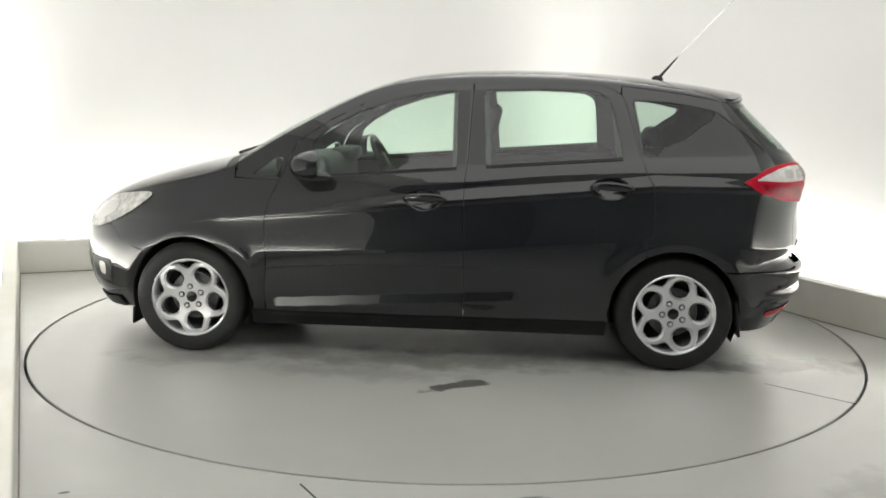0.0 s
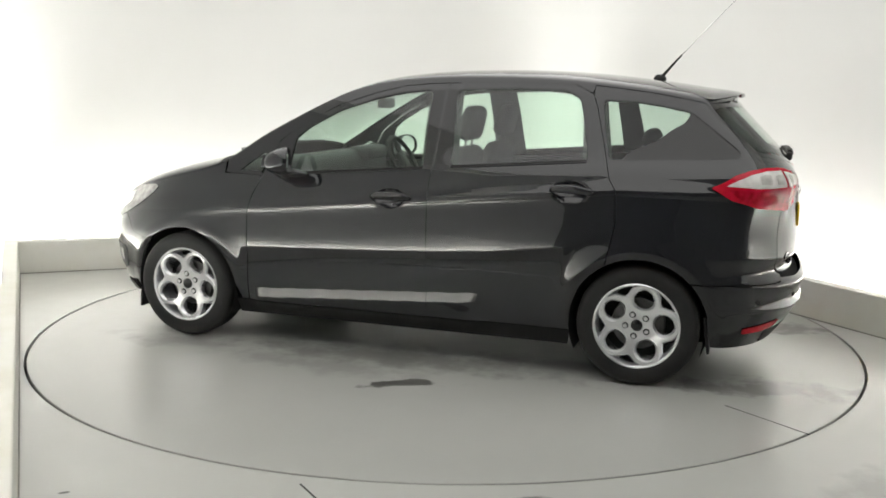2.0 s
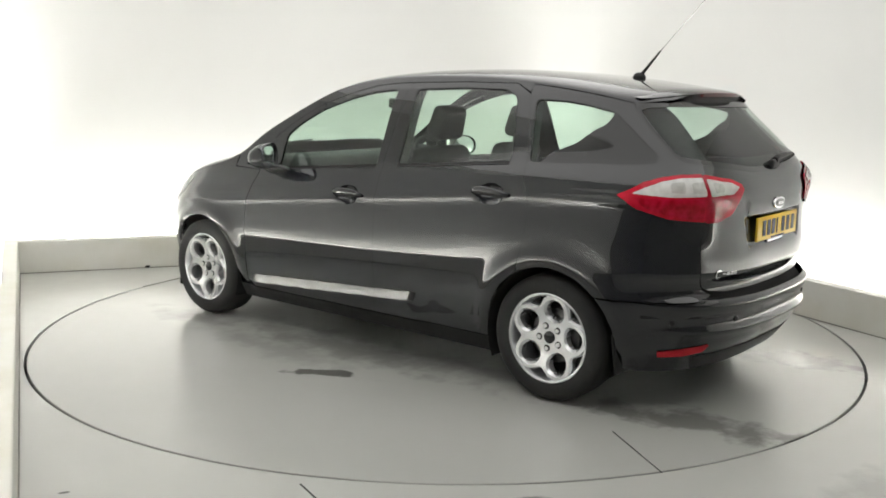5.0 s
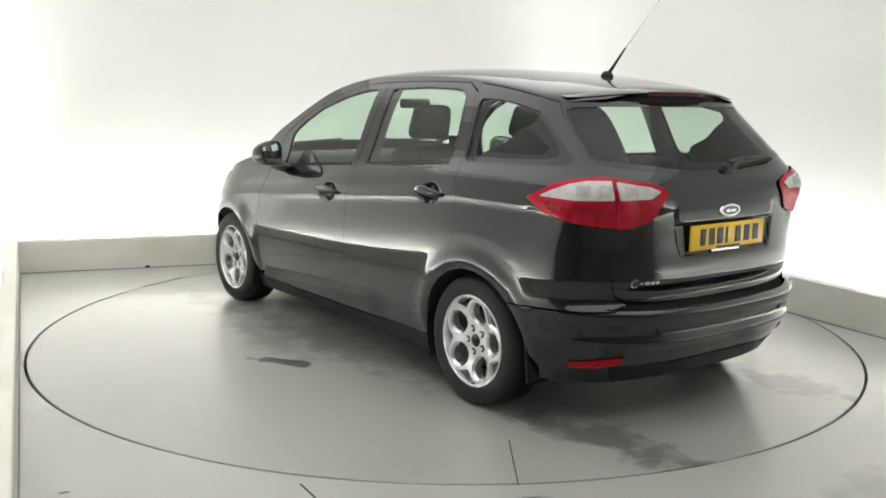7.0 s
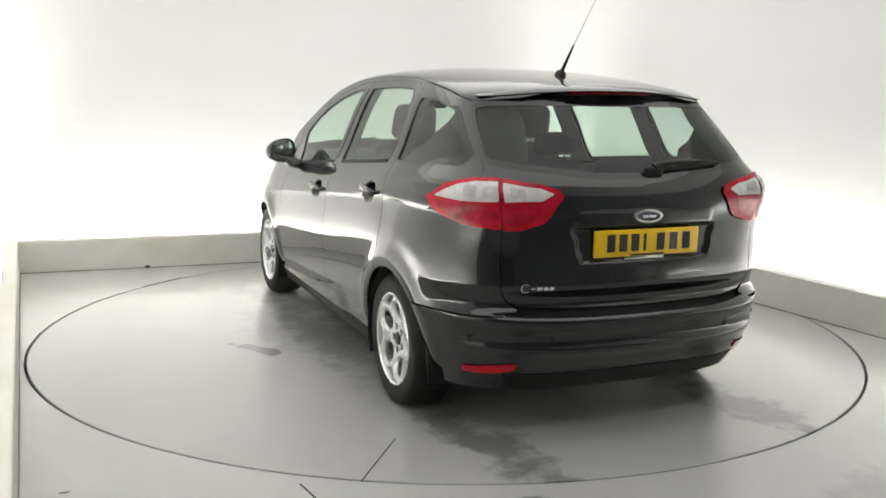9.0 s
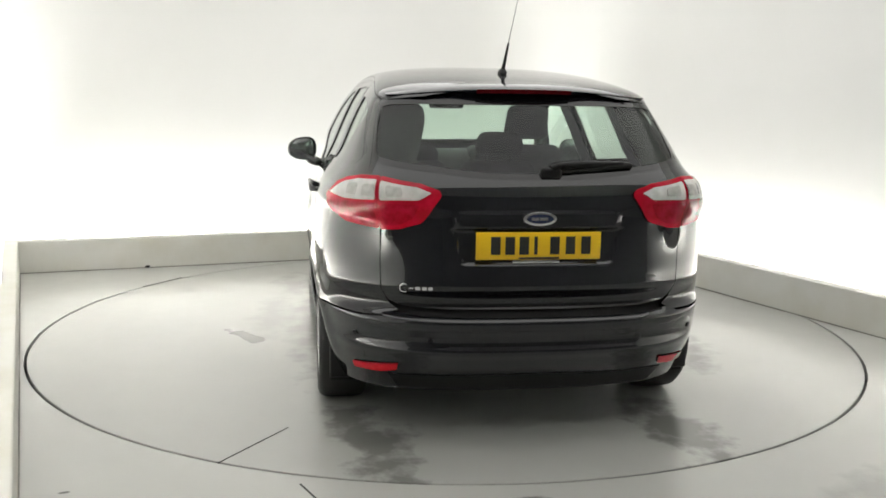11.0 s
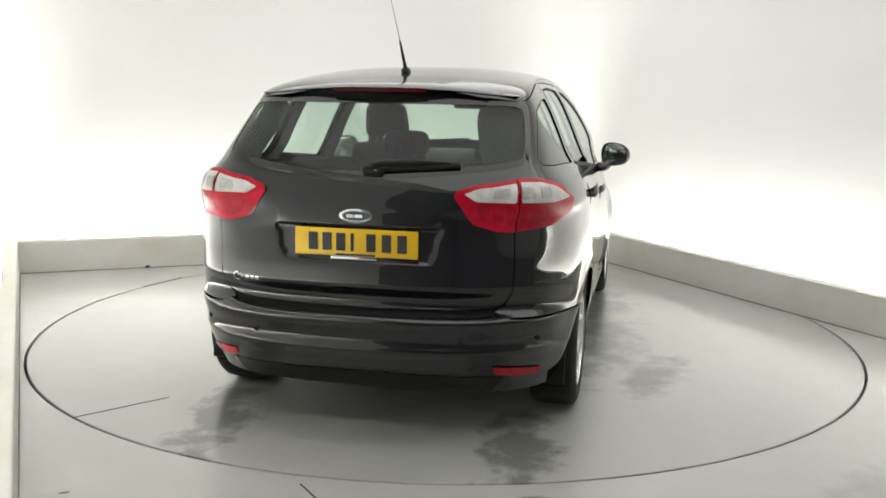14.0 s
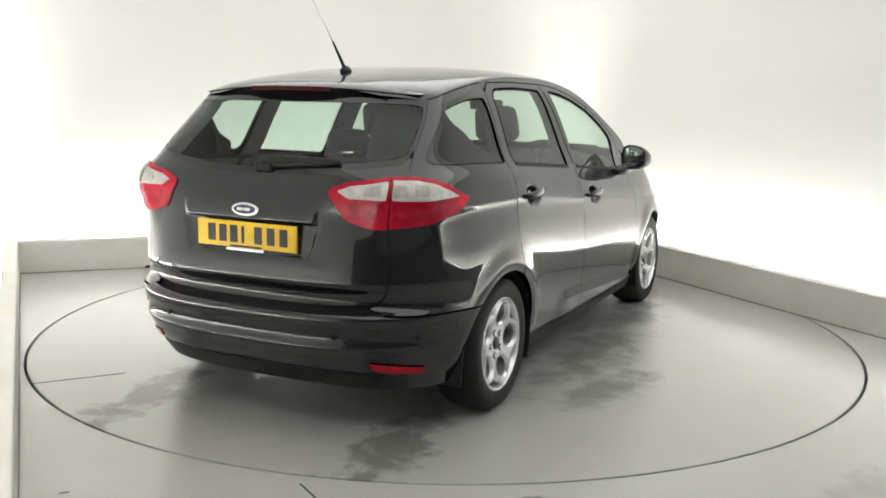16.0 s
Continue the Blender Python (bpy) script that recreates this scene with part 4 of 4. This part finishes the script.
    arc = [(u + SPAN - XR, z) for u, z in arch_line(-WHEEL_X, 180 - a0, 196, 8)]
    lowline = [(.93, .205), (.6, .205), (.3, .21), (0, .212)]
    h = up[:-1] + arc + lowline
    bumper = part("rear_bumper", panel(tail, h + [(-r, z) for r, z in h[-2:0:-1]], depth=.03, rise=.009), PAINT, car)
    part("bumper_valance", panel(tail, [(.60, .285), (.55, .215), (0, .218), (-.55, .215), (-.60, .285), (0, .30)], lift=.003, depth=.004), TRIM, bumper)
    for sg in (1, -1):
        part("reflector", panel(tail, [(sg * r, z) for r, z in rounded([(.865, .316), (.525, .345), (.54, .310), (.66, .292), (.85, .288)], .010)], .03, lift=.006, depth=.01), RED_DARK, bumper, "long red bumper reflector")
        for r in (.80, .34):
            p, nn = outward(tail, sg * r, .455)
            bm = bmesh.new()
            bmesh.ops.create_cone(bm, cap_ends=True, segments=20, radius1=.012, radius2=.011, depth=.006, matrix=Matrix.Translation(p + nn * .002) @ nn.to_track_quat("Z", "Y").to_matrix().to_4x4())
            part("parking_sensor", bm, TRIM, bumper)


def front_end(car):
    h = [(0, .70), (.35, .69), (.60, .695), (.735, .714), (.875, .656), (.945, .598)]
    arc = [(XF + SPAN - u, z) for u, z in arch_line(WHEEL_X, 46, -14, 8)]
    low = [(.8, .20), (.4, .195), (0, .195)]
    half = h + arc + low
    bumper = part("front_bumper", panel(nose, half + [(-r, z) for r, z in half[-2:0:-1]], depth=.03), PAINT, car)
    part("grille", panel(nose, rounded([(.40, .47), (-.40, .47), (-.46, .27), (.46, .27)], .04), lift=.003, depth=.003), TRIM, bumper)
    part("bumper_lip", panel(nose, [(.83, .27), (.62, .245), (0, .235), (0, .195), (.62, .20), (.86, .215)], lift=.012, depth=.02), TRIM, bumper)
    part("bumper_lip", panel(nose, [(-.83, .27), (-.62, .245), (0, .235), (0, .195), (-.62, .20), (-.86, .215)], lift=.012, depth=.02), TRIM, bumper)


def top_side(car):
    part("hood", panel(top, [(2.11, -.9), (1.95, -.985), (1.5, -.985), (1.12, -.985), (1.17, -.5), (1.185, 0), (1.17, .5), (1.12, .985), (1.5, .985), (1.95, .985), (2.11, .9), (2.14, .4), (2.14, -.4)], .05), PAINT, car)
    # unseen dark sheet added under the hood to block light at its gaps
    part("hood_blackout", panel(top, [(2.09, -.93), (2.09, .93), (1.06, .99), (1.06, -.99)], .06, lift=-.03, depth=0), DARK, car)
    cowl = part("cowl", panel(top, [(1.165, -.5), (1.18, 0), (1.165, .5), (1.115, .985), (1.04, .985), (1.07, .5), (1.08, 0), (1.07, -.5), (1.04, -.985), (1.115, -.985)], .05, lift=-.006, depth=0), TRIM, car)
    for y0 in (.45, -.15):
        bm = bmesh.new()
        p, nn = outward(top, 1.13, y0)
        q, nq = outward(top, 1.095, y0 - .34)
        rod(bm, p + nn * .014, q + nq * .012, .010, .006)
        part("wiper_arm", bm, TRIM, cowl)
    part("windscreen", panel(top, [(1.07, -.90), (1.075, -.5), (1.085, 0), (1.075, .5), (1.07, .90), (.6, .90), (.26, .90), (.19, .5), (.17, 0), (.19, -.5), (.26, -.90), (.6, -.90)], .05, lift=-.002, depth=.004), GLASS, car, "large clear windscreen").visible_shadow = False
    for sg in (1, -1):
        part("screen_pillar", panel(top, [(1.07, sg * .905), (.6, sg * .905), (.25, sg * .905), (.25, sg), (.6, sg), (1.07, sg)], .05), PAINT, car)
    part("roof", panel(top, [(.243, -1), (.243, -.9), (.182, -.5), (.162, 0), (.182, .5), (.243, .9), (.243, 1), (-.5, 1), (-1.2, 1), (-1.60, 1), (-1.70, .72), (-1.74, .3), (-1.74, -.3), (-1.70, -.72), (-1.60, -1), (-1.2, -1), (-.5, -1)], .05, depth=.012), PAINT, car)
    # antenna
    bm = bmesh.new()
    rbox(bm, (.085, .045, .035), Matrix.Translation((-1.285, 0, 1.562)), .016, 3, .6)
    base = part("antenna", bm, TRIM, car, "thin black whip antenna leaning back")
    bm = bmesh.new()
    rod(bm, (-1.30, 0, 1.572), (-1.40, 0, 1.690), .009, .0045)
    part("antenna_spring", bm, TRIM, base)
    bm = bmesh.new()
    rod(bm, (-1.40, 0, 1.690), (-1.74, 0, 2.06), .0020, .0013, 8)
    part("antenna_rod", bm, ALLOY, base)


def wheel(car, x, hand):
    w = new("wheel")
    w.parent = car
    w.matrix_basis = Matrix.Translation((x, hand * .775, WHEEL_Z)) @ (Matrix() if hand > 0 else Matrix.Rotation(math.pi, 4, "Z")) @ Matrix.Rotation(radians(7 if x > 0 else 23), 4, "Y")
    tagged(w, "silver five-spoke alloy wheel with black tyre")
    bm = bmesh.new()
    tyre = [(.212, -.10), (.235, -.108), (.27, -.111), (.292, -.104), (.306, -.086), (.311, -.05), (.312, 0), (.311, .05), (.306, .086), (.292, .104), (.27, .111), (.235, .108), (.212, .100)]
    lathe(bm, tyre, 72)
    part("tyre", bm, RUBBER, w)
    bm = bmesh.new()
    lathe(bm, [(.218, .090), (.220, .103), (.215, .106), (.208, .102), (.202, .085), (.196, .05), (.185, -.02), (.19, -.09), (.212, -.1)], 72)
    part("rim", bm, ALLOY, w)
    bm = bmesh.new()
    lathe(bm, [(.0, .018), (.132, .018), (.136, .01), (.136, -.01), (0, -.01)], 48)
    part("brake_disc", bm, STEEL, w)
    bm = bmesh.new()
    lathe(bm, [(.0, -.03), (.20, -.03)], 48)
    part("backing_plate", bm, DARK, w)
    # one fifth of the face: a spoke with a narrow waist between two round holes, forked at the rim
    def polar(r, deg):
        return r * math.sin(radians(deg)), r * math.cos(radians(deg))
    cx, cz = polar(.1375, 36)
    ux, uz = polar(1.0, 36)
    half = [(polar(.018, 0), polar(.018, 0)), (polar(.018, 36), polar(.018, 36))]
    for i in range(13):
        a = math.pi * i / 12
        # the hole's near half, from its inner to its outer end
        along, across = -.050 * math.cos(a), .0495 * math.sin(a) * (1 + .08 * math.cos(a))
        p = (cx + ux * along - uz * across, cz + uz * along + ux * across)
        along, across = -.058 * math.cos(a), .061 * math.sin(a) * (1 + .08 * math.cos(a))
        half.append((p, (cx + ux * along - uz * across, cz + uz * along + ux * across)))
    half += [(polar(.209, 36), polar(.207, 36)), (polar(.209, 30), polar(.207, 30)), (polar(.208, 22), polar(.205, 24.5)), (polar(.192, 13), polar(.186, 15.5)), (polar(.168, 5), polar(.158, 5.0)), (polar(.161, 0), polar(.151, 0))]
    loop = half + [((-p[0], p[1]), (-q[0], q[1])) for p, q in half[-2:0:-1]]

    def dish(p, low):
        r = math.hypot(*p)
        return .074 + .024 * ease(r, .05, .20) - low

    def spoke_mesh():
        bm = bmesh.new()
        rows = [[bm.verts.new((p[0], dish(p, .050), p[1])) for p, q in loop], [bm.verts.new((p[0], dish(p, .013), p[1])) for p, q in loop], [bm.verts.new((q[0], dish(q, 0), q[1])) for p, q in loop]]
        for a, b in zip(rows, rows[1:]):
            for k in range(len(loop)):
                bm.faces.new((a[k - 1], a[k], b[k], b[k - 1]))
        for tri in tessellate_polygon([[Vector((q[0], q[1], 0)) for p, q in loop]]):
            bm.faces.new([rows[2][k] for k in tri])
        bmesh.ops.recalc_face_normals(bm, faces=bm.faces)
        return mesh_of(bm, "spoke", ALLOY)
    me = spoke_mesh()
    for k in range(5):
        s = new("spoke", me)
        s.parent = w
        s.matrix_basis = Matrix.Rotation(2 * math.pi * k / 5, 4, "Y")
        finish(s, 25)
    bm = bmesh.new()
    lathe(bm, [(.0, .082), (.024, .082), (.030, .078), (.031, .060)], 32)
    part("centre_cap", bm, GLOSS_BLACK, w)
    bm = bmesh.new()
    bmesh.ops.create_cone(bm, cap_ends=True, segments=6, radius1=.0115, radius2=.0105, depth=.022)
    nut = mesh_of(bm, "lug_nut", ALLOY, False)
    # black ring round each nut, with the shade of a recess as its colour
    bm = bmesh.new()
    lathe(bm, [(.0105, .0035), (.0165, .0035), (.0175, .001), (.0175, -.004)], 18)
    seat_ring = mesh_of(bm, "nut_shade_ring", GLOSS_BLACK)
    for k in range(5):
        a = 2 * math.pi * k / 5
        o = new("nut_shade_ring", seat_ring)
        o.parent = w
        o.matrix_basis = Matrix.Translation((.058 * math.sin(a), .0725, .058 * math.cos(a)))
        o = new("lug_nut", nut)
        o.parent = w
        o.matrix_basis = Matrix.Translation((.058 * math.sin(a), .071, .058 * math.cos(a))) @ Matrix.Rotation(math.pi / 2, 4, "X")
    return w


def seat(car, x, y, width, back_h, head, lean=14):
    bm = bmesh.new()
    rbox(bm, (.50, width, .17), Matrix.Translation((x + .24, y, .52)) @ Matrix.Rotation(radians(-8), 4, "Y"), .06, 4)
    s = part("seat", bm, SEAT_CLOTH, car, "charcoal cloth car seat")
    m = Matrix.Translation((x, y, .58)) @ Matrix.Rotation(radians(-lean), 4, "Y")
    bm = bmesh.new()
    rbox(bm, (.13, width, back_h), m @ Matrix.Translation((0, 0, back_h / 2)), .06, 4, .90)
    part("backrest", bm, SEAT_CLOTH, s)
    if head:
        bm = bmesh.new()
        rbox(bm, (.10, min(width * .58, .27), head), m @ Matrix.Translation((.015, 0, back_h + .035 + head / 2)), .045, 4, .9)
        part("headrest", bm, SEAT_CLOTH, s)
        bm = bmesh.new()
        for dy in (-.06, .06):
            rod(bm, m @ Vector((0, dy, back_h - .03)), m @ Vector((.01, dy, back_h + .07)), .006, .006, 8)
        part("headrest_post", bm, STEEL, s)


def cabin(car):
    seat(car, -.10, .375, .50, .60, .20, 16)
    seat(car, -.10, -.375, .50, .60, .20, 16)
    for y in (.44, 0, -.44):
        seat(car, -1.02, y, .42, .59, 0 if y else .115, 22)
    bm = bmesh.new()
    rbox(bm, (.42, 1.36, .26), Matrix.Translation((.86, 0, .93)) @ Matrix.Rotation(radians(6), 4, "Y"), .08, 4)
    dash = part("dashboard", bm, CABIN, car)
    bm = bmesh.new()
    rbox(bm, (.16, .34, .09), Matrix.Translation((.68, -.37, 1.05)), .035, 3)
    part("instrument_hood", bm, CABIN, dash)
    m = Matrix.Translation((.42, -.37, .99)) @ Matrix.Rotation(radians(-62), 4, "Y")
    bm = bmesh.new()
    n, k2 = 40, 10
    rings = [[bm.verts.new(m @ Vector(((.185 + .015 * math.cos(b)) * math.cos(a), (.185 + .015 * math.cos(b)) * math.sin(a), .015 * math.sin(b)))) for b in (2 * math.pi * j / k2 for j in range(k2))] for a in (2 * math.pi * i / n for i in range(n))]
    for i in range(n):
        for j in range(k2):
            bm.faces.new((rings[i - 1][j], rings[i][j], rings[i][(j + 1) % k2], rings[i - 1][(j + 1) % k2]))
    rbox(bm, (.14, .12, .04), m, .018, 2)
    for a in (0, 2.1, 4.2):
        rod(bm, m @ Vector((.05 * math.cos(a), .05 * math.sin(a), 0)), m @ Vector((.18 * math.cos(a), .18 * math.sin(a), 0)), .014, .012, 8)
    part("steering_wheel", bm, TRIM, car)
    bm = bmesh.new()
    rbox(bm, (.035, .23, .062), Matrix.Translation((.40, 0, 1.385)), .016, 3)
    part("interior_mirror", bm, TRIM, car)
    bm = bmesh.new()
    rbox(bm, (3.3, 1.40, .05), Matrix.Translation((-.15, 0, .30)), .01, 2)
    rbox(bm, (.80, 1.0, .12), Matrix.Translation((1.38, 0, .28)), .02, 2)
    rbox(bm, (.40, .96, .12), Matrix.Translation((-1.66, 0, .30)), .02, 2)
    part("underbody", bm, DARK, car)
    bm = bmesh.new()
    rbox(bm, (.05, 1.3, .75), Matrix.Translation((1.02, 0, .66)), .02, 2)
    part("bulkhead", bm, DARK, car)
    bm = bmesh.new()
    rbox(bm, (.62, 1.22, .03), Matrix.Translation((-1.52, 0, 1.02)), .01, 2)
    part("parcel_shelf", bm, CABIN, car)
    # headlining and inner linings
    part("headlining", panel(top, [(.15, -.93), (.15, .93), (-1.2, .93), (-1.62, .85), (-1.62, -.85), (-1.2, -.93)], .08, lift=-.045, depth=0), CABIN, car, "dark cabin headlining")
    for f in (flank_left, flank_right):
        part("door_lining", panel(f, [(.98, .27), (.95, .95), (.72, .985), (-.16, belt(-.16) - .012), (-1.09, belt(-1.09) - .012), (-1.16, .98), (-1.17, .70), (-.96, .62), (-.93, .27)], .07, lift=-.05, depth=0), CABIN, car)
        part("quarter_lining", panel(f, [(-1.17, .70), (-1.15, 1.12), (-1.45, 1.14), (-1.66, 1.17), (-1.88, 1.19), (-2.10, 1.10), (-2.10, .70), (-1.62, .70)], .07, lift=-.05, depth=0), CABIN, car)
        part("pillar_lining", panel(f, [(-.12, 1.05), (-.11, 1.49), (-.30, 1.49), (-.33, 1.07)], .07, lift=-.04, depth=0), CABIN, car)
        part("pillar_lining", panel(f, [(-1.0, 1.12), (-.96, 1.48), (-1.09, 1.46), (-1.15, 1.13)], .07, lift=-.04, depth=0), CABIN, car)
        part("pillar_lining", panel(f, [(-1.34, 1.13), (-1.46, 1.28), (-1.53, 1.37), (-1.52, 1.445), (-1.60, 1.435), (-1.72, 1.42), (-1.87, 1.22), (-1.90, 1.13)], .05, lift=-.03, depth=0), DARK, car)


def rear_linings(car):
    # pillar linings, widened inwards to stand for the dark cabin behind the glass
    for sg in (1, -1):
        part("pillar_lining", panel(tail, [(sg * r, z) for r, z in rounded([(1.02, 1.43), (.54, 1.428), (.44, 1.36), (.40, 1.25), (.40, 1.15), (.80, 1.15), (.98, 1.34)], .06)], .05, lift=-.03, depth=0), DARK, car)
    part("gate_lining", panel(tail, [(.62, .54), (.60, 1.10), (.3, 1.118), (0, 1.10), (-.3, 1.118), (-.60, 1.10), (-.62, .54)], .04, lift=-.035, depth=0), DARK, car)
    # dark backing added behind the roof rails so no light leaks at the joints
    for f in (flank_left, flank_right):
        part("rail_backing", panel(f, rail_line(-1.55, .20, 24) + [(.20, 1.425), (0, 1.465), (-.3, 1.488), (-.7, 1.490), (-1.0, 1.465), (-1.3, 1.435), (-1.55, 1.395)], .05, lift=-.022, depth=0), DARK, car)


def build_car():
    car = new("car")
    tagged(car, "black five-door compact people carrier with silver alloy wheels", "car")
    for f, hand in ((flank_left, 1), (flank_right, -1)):
        flank(car, f, hand)
    rear_end(car)
    front_end(car)
    top_side(car)
    for x in (WHEEL_X, -WHEEL_X):
        for hand in (1, -1):
            wheel(car, x, hand)
    cabin(car)
    rear_linings(car)
    return car


car = build_car()


def motions():
    rows_table, rows_car = [], []
    for k in range(33):
        t = k * 0.5
        turn = Matrix.Rotation(radians(heading(t)), 4, "Z")
        rows_table.append((t, turn))
        rows_car.append((t, turn @ Matrix.Translation((0.0367, -0.0509, 0.0))))
    walk(turntable, rows_table)
    walk(car, rows_car)


motions()
